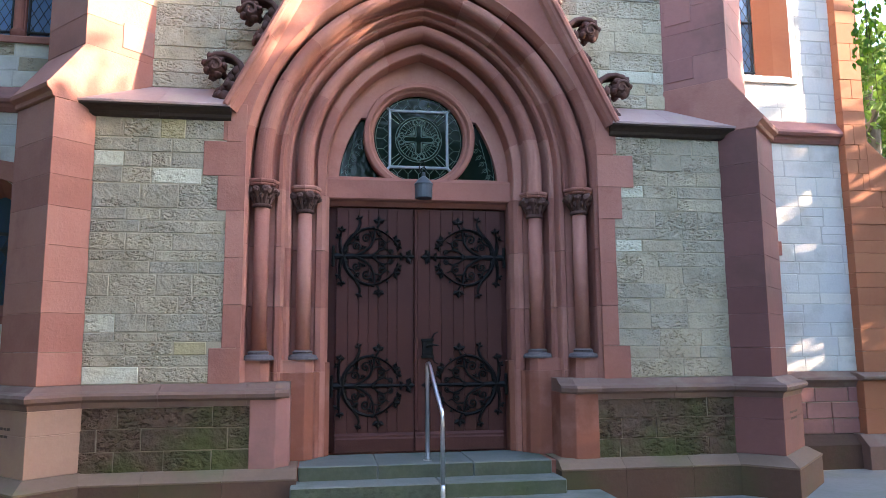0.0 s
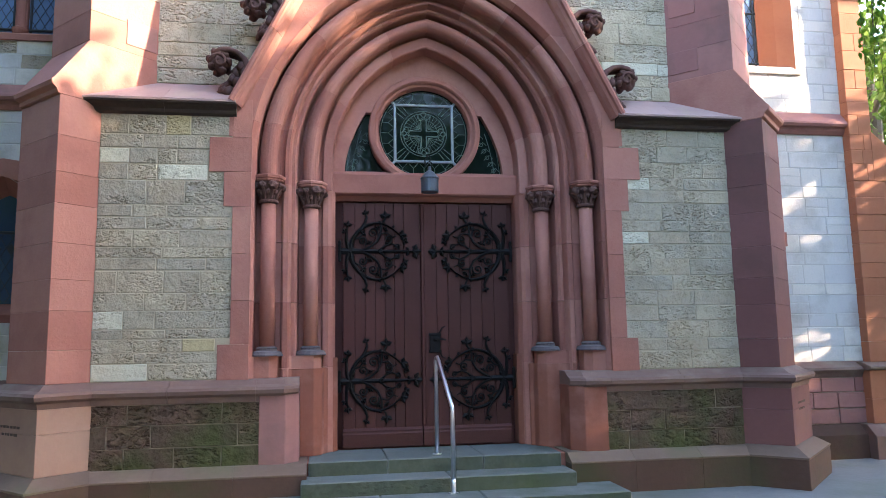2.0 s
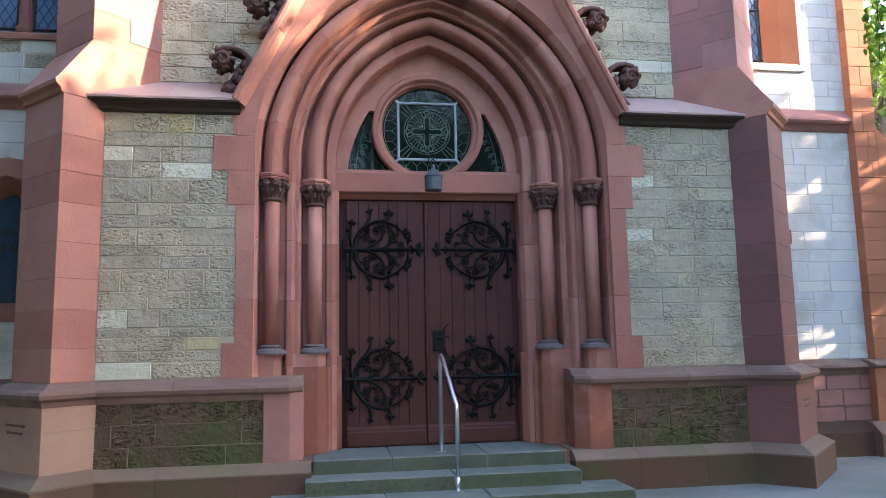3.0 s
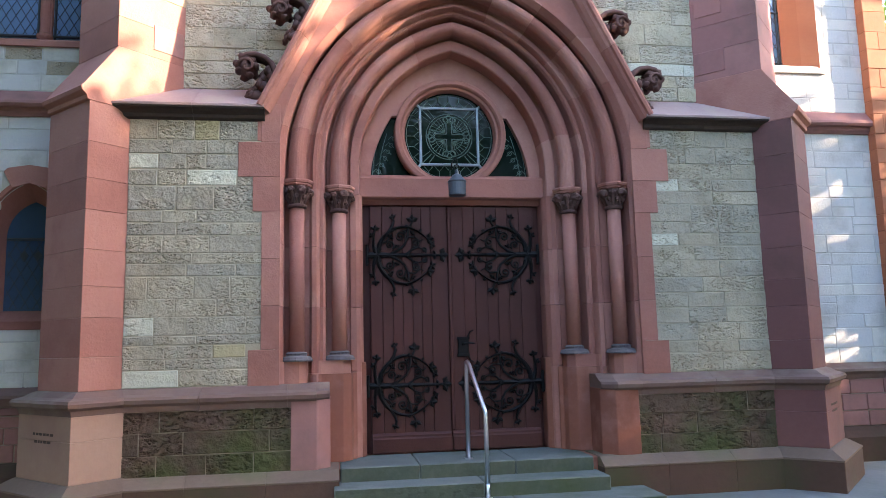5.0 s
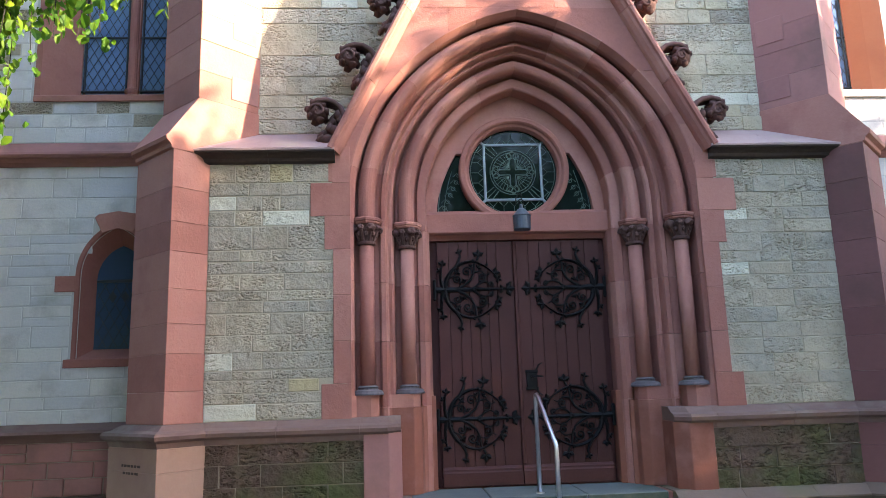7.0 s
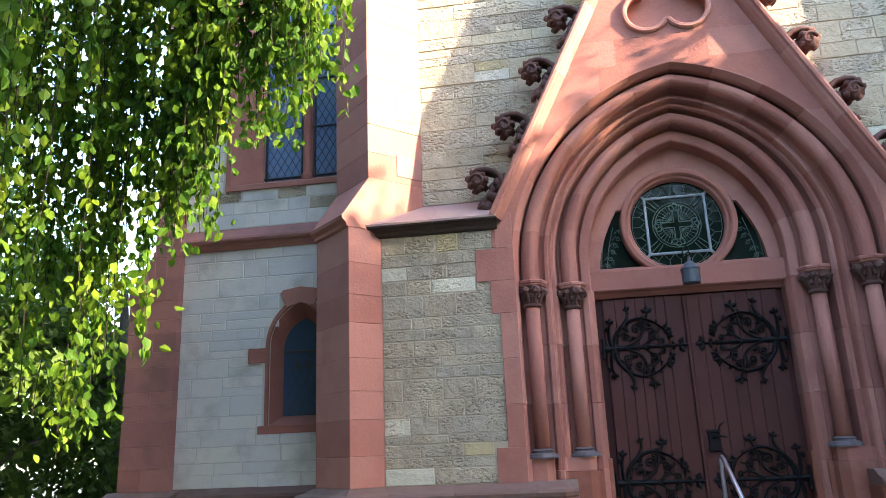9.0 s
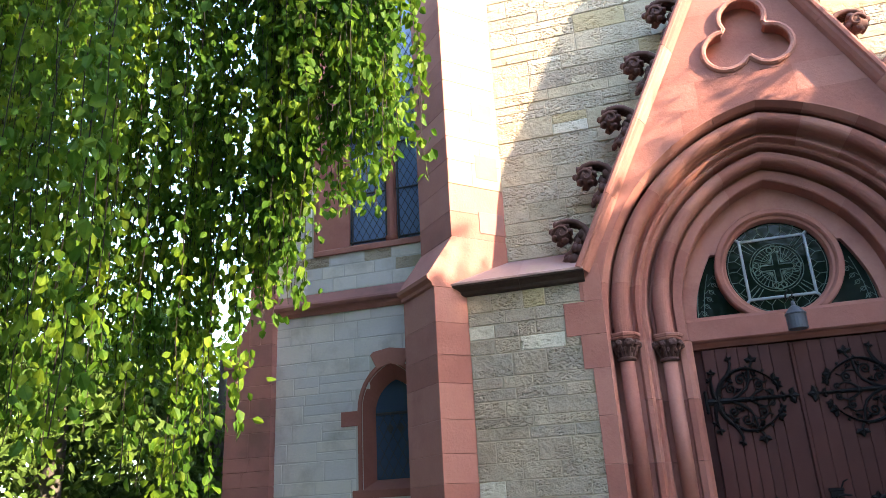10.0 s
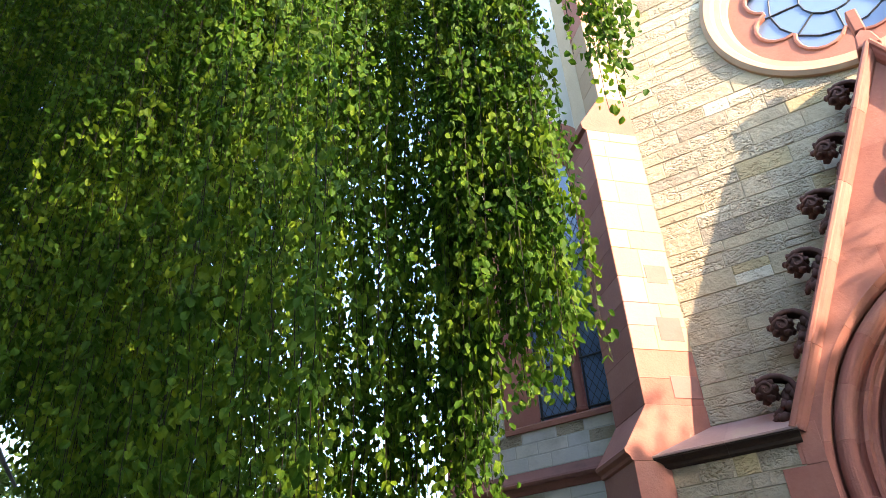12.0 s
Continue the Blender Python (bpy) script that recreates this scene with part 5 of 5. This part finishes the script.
# stepped buttresses at the far ends of the set-back walls
def end_buttress(side, x0, x_up, x_lo, mat, label):
    """A corner buttress whose foot steps outwards along the wall."""
    ob = thing("end_buttress", label, "buttress")
    rng = random.Random(int(abs(x0) * 10))
    Y = AISLE_Y
    for za, zb, xe, e in ((0.46, 1.1, x_lo, 0.1), (1.2, 3.5, x_lo, 0.0), (3.5, 11.0, x_up, 0.0)):
        z = za
        while z < zb - 0.02:
            h = min(rng.uniform(0.16, 0.3), zb - z)
            if zb - z - h < 0.1:
                h = zb - z
            cut = sorted([x0 - e, xe + e] + [x0 + (xe - x0) * rng.uniform(0.3, 0.7)] * (rng.random() < 0.55))
            for p, q in zip(cut, cut[1:]):
                bm = bmesh.new()
                a, b = mirror_x(side, p + 0.001, q - 0.001)
                box(bm, a, b, Y - 0.13 - e - rng.uniform(0, 0.008), Y + 0.6, z + 0.001, z + h - 0.001, 0.004)
                part("block", bm, mat, ob)
            z += h
    bm = bmesh.new()
    prism(bm, [(side * x, Y - 0.14, z) for x, z in ((x_up - 0.02, 3.5), (x_lo + 0.04, 3.5), (x_lo + 0.05, 3.54), (x_up, 4.15), (x_up - 0.02, 4.15))], (0, 0.7, 0), 0.004)
    part("weathering", bm, mat, ob)
    for prof, e, nm in (([(-0.23, 1.1), (-0.28, 1.12), (-0.28, 1.15), (-0.13, 1.2), (0.6, 1.2), (0.6, 1.1)], 0.12, "plinth_cap"),
                        ([(-0.23, 0.46), (-0.38, 0.33), (-0.38, 0.0), (0.6, 0.0), (0.6, 0.46)], 0.2, "base_course")):
        bm = bmesh.new()
        a, b = mirror_x(side, x0 - e, x_lo + e)
        prism(bm, [(a, Y + y, z) for y, z in prof], (b - a, 0, 0), 0.005)
        part(nm, bm, PLINTH_CAP, ob)
    return ob


end_buttress(-1, 6.1, 6.45, 6.75, REDD, "weathered red sandstone buttress at the wall's far end")
end_buttress(1, 5.6, 5.92, 6.55, ORANGE, "sunlit orange-red sandstone buttress with a sloped offset")

# plain masses that close the tower and aisles behind
for nm, a, b, y0, y1, h in (("wall_tower_body", -3.3, 3.3, 0.95, 8.0, 12.4), ("wall_aisle_body", -6.3, 6.0, 1.9, 12.0, 9.6)):
    bm = bmesh.new()
    box(bm, a, b, y0, y1, 0.0, h)
    tagged(part(nm, bm, AISLE), "plain grey sandstone wall of the church body", "wall", kind="structure")


# ---- trees ----
def leaf_cloud(name, centres, size, seed, mat, parent=None, facing=0.35):
    """Many single folded leaves, joined; centres are (place, hanging direction)."""
    rng = np.random.default_rng(seed)
    n = len(centres)
    P = np.array(centres, float)
    th = rng.uniform(0, 2 * np.pi, n)
    tip = np.stack([np.cos(th) * facing, np.sin(th) * facing, -np.ones(n)], 1)
    tip += rng.normal(0, 0.35, (n, 3))
    tip /= np.linalg.norm(tip, axis=1, keepdims=True)
    side = np.cross(tip, rng.normal(0, 1, (n, 3)))
    side /= np.linalg.norm(side, axis=1, keepdims=True)
    nor = np.cross(tip, side)
    L = size * rng.uniform(0.65, 1.25, n)[:, None]
    W = L * rng.uniform(0.30, 0.40, n)[:, None]
    up = nor * L * 0.12
    v = np.stack([P, P + tip * L * 0.35 + side * W + up, P + tip * L * 0.75 + side * W * 0.72 + up * 0.6, P + tip * L,
                  P + tip * L * 0.75 - side * W * 0.72 + up * 0.6, P + tip * L * 0.35 - side * W + up], 1).reshape(-1, 3)
    base = (np.arange(n) * 6)[:, None]
    f = np.concatenate([base + np.array([[0, 1, 2, 3]]), base + np.array([[0, 3, 4, 5]])], 0)
    me = bpy.data.meshes.new(name)
    me.from_pydata(v.tolist(), [], f.tolist())
    me.materials.append(mat)
    ob = new(name, me)
    if parent:
        ob.parent = parent
    return ob


def strand(rng, x, y, top, bottom, drift):
    """A hanging twig: points from top to bottom."""
    n = max(4, int((top - bottom) / 0.12))
    pts = []
    px, py = x, y
    for i in range(n + 1):
        px += rng.gauss(0, 0.010) + drift[0] / n
        py += rng.gauss(0, 0.010) + drift[1] / n
        pts.append((px, py, top + (bottom - top) * i / n))
    return pts


def weeping_tree(name, label, spots, leaf, density, seed, trunk, crown=None):
    tree = thing(name, label, "tree")
    rng = random.Random(seed)
    centres = []
    bm = bmesh.new()
    for x, y, top, bottom in spots:
        pts = strand(rng, x, y, top, bottom, (rng.uniform(-0.06, 0.06), rng.uniform(-0.1, 0.1)))
        tube(bm, pts[::2] + [pts[-1]], 0.0028, 3)
        length = top - bottom
        k = int(length * density)
        for _ in range(k):
            i = rng.randrange(len(pts) - 1)
            f = rng.random()
            p = [pts[i][c] + f * (pts[i + 1][c] - pts[i][c]) for c in range(3)]
            spread = 0.036 + 0.024 * math.sin(p[2] * 5 + x * 9)
            centres.append((p[0] + rng.gauss(0, spread), p[1] + rng.gauss(0, spread), p[2] + rng.gauss(0, 0.03)))
    tagged(part("twig", bm, TWIG, tree, "thin hanging twigs"), kind="stuff")
    tagged(leaf_cloud("crown", centres, leaf, seed, LEAF, tree), "curtain of small green beech leaves on hanging twigs", kind="stuff")
    # leaf layer out of view, added to keep sky light off the curtain
    if crown:
        top = []
        for i in range(crown[0]):
            a, r = rng.uniform(0, 6.283), math.sqrt(rng.random())
            x = crown[1] + crown[3] * r * math.cos(a)
            y = crown[2] + crown[4] * r * math.sin(a)
            z = 10.4 - 1.8 * r * r + rng.gauss(0, 0.35) + 0.4 * math.sin(x * 1.7) * math.cos(y * 1.3)
            top.append((x, y, z))
        tagged(leaf_cloud("crown_top", top, 0.16, seed + 1, LEAF, tree, facing=1.5), "dense leafy top of the beech crown, unseen, added to block the sky", kind="stuff")
    if trunk:
        bm = bmesh.new()
        tx, ty = trunk
        tube(bm, [(tx, ty, 0.0), (tx + 0.05, ty, 0.5), (tx, ty + 0.1, 2.5), (tx + 0.1, ty, 5.0), (tx + 0.3, ty + 0.1, 7.5), (tx + 0.4, ty, 9.5)], [0.48, 0.36, 0.31, 0.27, 0.2, 0.1], 14)
        part("trunk", bm, BARK, tree, "grey beech trunk")
        for k in range(12):
            a = k * 2.4
            z = 4.5 + 0.4 * k
            r = 1.9 + 0.5 * math.sin(k * 1.7)
            bm = bmesh.new()
            tube(bm, [(tx + 0.1, ty, z), (tx + 0.4 * r * math.cos(a), ty + 0.4 * r * math.sin(a), z + 0.8), (tx + r * math.cos(a), ty + r * math.sin(a), z + 0.9), (tx + 1.4 * r * math.cos(a), ty + 1.4 * r * math.sin(a), z + 0.2)], [0.11, 0.08, 0.05, 0.02], 7)
            part("limb", bm, BARK, tree)
        if crown:
            # the bough that carries the hanging curtain
            bm = bmesh.new()
            tube(bm, [(tx + 0.1, ty, 4.6), (-11.5, -2.6, 7.2), (-8.6, -3.6, 9.0), (-6.4, -4.3, 8.9), (-5.2, -4.6, 8.0), (-4.4, -4.7, 7.2)], [0.17, 0.14, 0.11, 0.08, 0.05, 0.02], 9)
            part("bough", bm, BARK, tree, "long dark bough")
    return tree


# weeping beech beside the path: its curtain hangs between the visitor and the aisle
rng = random.Random(77)
EYE = Vector((-1.44, -7.35, 1.6))
spots = []


def edge_height(x):
    pts = ((-3.3, 3.45), (-3.38, 2.95), (-3.5, 2.75), (-3.7, 2.35), (-3.88, 2.02), (-4.02, 1.6), (-4.3, 1.85), (-5.2, 2.1), (-7.4, 2.3), (-8.2, 4.3), (-30, 5.2))
    for (xa, za), (xb, zb) in zip(pts, pts[1:]):
        if x >= xb:
            return za + (zb - za) * min(1, max(0, (xa - x) / (xa - xb)))
    return 1.0


def hang(x, k, top, bottom):
    """A twig that hangs at depth k behind the point x of the curtain."""
    p = [EYE + k * (Vector((x, -3.7, z)) - EYE) for z in (top, bottom)]
    spots.append((p[0].x, p[0].y, p[0].z, max(0.5, p[1].z)))


def crown_height(x):
    return 7.2 + 0.95 * (-2.65 - x)


ropes = [-3.33 - 10.3 * (k / 62) ** 1.25 + rng.uniform(-0.05, 0.05) for k in range(63)]
for i in range(640):
    near = i % 3 == 0
    x = -3.3 - (10.4 if near else 5.8) * rng.random() ** (0.9 if near else 1.3)
    if rng.random() < 0.8:
        x = min(ropes, key=lambda c: abs(c - x)) + rng.gauss(0, 0.045)
    if (-3.88 < x < -3.66 and rng.random() < 0.75) or (-5.4 < x and rng.random() < 0.42):
        continue
    k = rng.uniform(0.98, 1.3)
    if near and x < -4.2:
        k = rng.uniform(0.55, 0.95)
    bottom = edge_height(x) + abs(rng.gauss(0, 0.36)) + (0.9 * rng.random() if rng.random() < 0.25 else 0)
    if -5.4 < x < -4.1 and rng.random() < 0.55:
        bottom += rng.uniform(0.3, 1.6)
    hang(x, k, crown_height(x) * rng.uniform(0.94, 1.05), bottom)
# the sunlit fringe: separate tassels with bare wall between them
for x, low, count in ((-2.67, 3.85, 8), (-2.72, 3.45, 5), (-2.77, 3.24, 6), (-2.83, 3.3, 6), (-2.9, 3.85, 9), (-2.98, 3.75, 7), (-3.04, 3.27, 6), (-3.10, 3.24, 5), (-3.17, 3.75, 7),
                      (-3.24, 3.68, 7), (-3.31, 3.36, 6), (-3.39, 2.76, 5), (-3.44, 2.68, 6), (-3.5, 2.86, 6), (-3.58, 2.75, 6), (-3.70, 2.34, 4), (-3.88, 2.02, 5), (-4.02, 1.58, 5)):
    for i in range(count):
        hang(x + rng.gauss(0, 0.022), rng.uniform(0.93, 1.08), crown_height(x), low + (0.0 if i == 0 else abs(rng.gauss(0, 0.45)) + 0.05))
for i in range(14):
    spots.append((-2.08 + rng.gauss(0, 0.08), -3.7 + rng.gauss(0, 0.12), 8.2, 5.3 + rng.random() * 0.8))
spots.append((-2.14, -3.7, 8.2, 5.08))
# deeper layers of the crown
for i in range(240):
    x = -6.4 - 7.0 * rng.random()
    hang(x, rng.uniform(1.0, 1.55), crown_height(x), edge_height(x) + 0.3 + abs(rng.gauss(0, 0.5)))
# unseen side of the crown away from the church, added to shade the curtain
for i in range(260):
    x = rng.uniform(-11.0, -4.2)
    y = rng.uniform(-9.6, -7.9 + 0.30 * (-1.4 - x))
    spots.append((x, y, 7.2 + 0.35 * (-2.65 - x), 1.6 + abs(rng.gauss(0, 0.6))))
weeping_tree("weeping_beech", "large weeping beech with long hanging leafy twigs", spots, 0.066, 50, 5, (-14.0, -2.0), (24000, -9.2, -5.2, 5.8, 4.6))

# hanging twigs of the neighbouring tree at the other side
spots = []
rng = random.Random(21)
for i in range(7):
    spots.append((4.12 + rng.gauss(0, 0.13), -1.3 + rng.gauss(0, 0.2), 8.0, 3.75 + rng.random() * 0.8))
weeping_tree("weeping_tree", "sparse hanging leafy twigs of a weeping tree", spots, 0.068, 34, 9, (8.6, -1.5))


def broad_tree(name, label, at, height, crown_base, radius, leaf, count, seed, mat):
    tree = thing(name, label, "tree")
    rng = random.Random(seed)
    x, y = at
    bm = bmesh.new()
    tube(bm, [(x, y, 0), (x, y + 0.1, crown_base), (x + 0.2, y, height * 0.75), (x + 0.1, y, height * 0.95)], [0.3, 0.23, 0.12, 0.04], 10)
    part("trunk", bm, BARK, tree)
    clumps = []
    for k in range(46):
        z = crown_base + (height - crown_base) * rng.random()
        f = (z - crown_base) / (height - crown_base)
        r = radius * (0.5 + 0.7 * math.sin(math.pi * min(1, 0.15 + 0.8 * f))) * math.sqrt(rng.random())
        a = rng.uniform(0, 6.283)
        clumps.append((x + r * math.cos(a), y + r * math.sin(a), z, rng.uniform(0.35, 0.85) * radius * 0.42))
    for k in range(0, 46, 5):
        c = clumps[k]
        bm = bmesh.new()
        tube(bm, [(x, y, max(crown_base, c[2] - 1.2)), ((x + c[0]) / 2, (y + c[1]) / 2, c[2] - 0.4), c[:3]], [0.08, 0.05, 0.02], 6)
        part("limb", bm, BARK, tree)
    pts = []
    for i in range(count):
        c = clumps[rng.randrange(len(clumps))]
        pts.append((c[0] + rng.gauss(0, c[3] * 0.6), c[1] + rng.gauss(0, c[3] * 0.6), c[2] + rng.gauss(0, c[3] * 0.5)))
    tagged(leaf_cloud("crown", pts, leaf, seed, mat, tree, facing=1.2), "leafy green crown", kind="stuff")
    return tree


# the tree that shades the porch, and the greenery beyond both ends of the church
broad_tree("shade_tree", "broad leafy tree that shades the church porch", (13.2, -4.6), 9.9, 2.2, 2.6, 0.24, 42000, 3, LEAF)
for k, (x, y, h) in enumerate(((9.6, 5.5, 8.0), (12.5, 9.0, 10.0), (8.4, 9.5, 9.0), (15.0, 4.0, 9.0))):
    broad_tree("background_tree", "bright green leafy tree beyond the church", (x, y), h, 0.8, 2.4, 0.16, 9000, 100 + k, LEAF_FAR)
for k, (x, y, h) in enumerate(((-10.2, 1.8, 4.2), (-12.4, 0.4, 5.0), (-9.2, 4.6, 4.8), (-15.0, -1.5, 5.5), (-17.5, 3.0, 9.0), (-13.0, 5.0, 7.5), (-17.0, -6.0, 8.0), (-20.0, -1.0, 9.0))):
    broad_tree("background_bush", "bright green bush beyond the church", (x, y), h, 0.25, 2.4, 0.14, 13000, 200 + k, LEAF_FAR)
# bushes out of view, added to shade the right side of the church
for k, (x, y, h) in enumerate(((7.8, -6.0, 4.6), (12.0, -0.4, 5.6), (12.2, -3.4, 6.4))):
    broad_tree("unseen_shade_bush", "unseen dense bush, added to shade the right of the church", (x, y), h, 0.3, 2.0, 0.16, 9000, 400 + k, LEAF)
# unseen trees round the forecourt, added to hold back sky light and sun
for k, (x, y, h, r) in enumerate(((13.4, -13.0, 19.0, 2.5), (6.5, -12.6, 14.5, 3.1), (9.8, -11.6, 14.0, 2.6), (1.5, -18.5, 10.5, 3.2), (-4.5, -17.5, 8.0, 3.2), (-10.5, -15.5, 8.0, 3.2), (-15.5, -11.0, 8.0, 3.2))):
    broad_tree("unseen_forecourt_tree", "unseen tall leafy tree opposite the porch, added to block light", (x, y), h, 1.2, r, 0.30, 22000, 300 + k, LEAF)
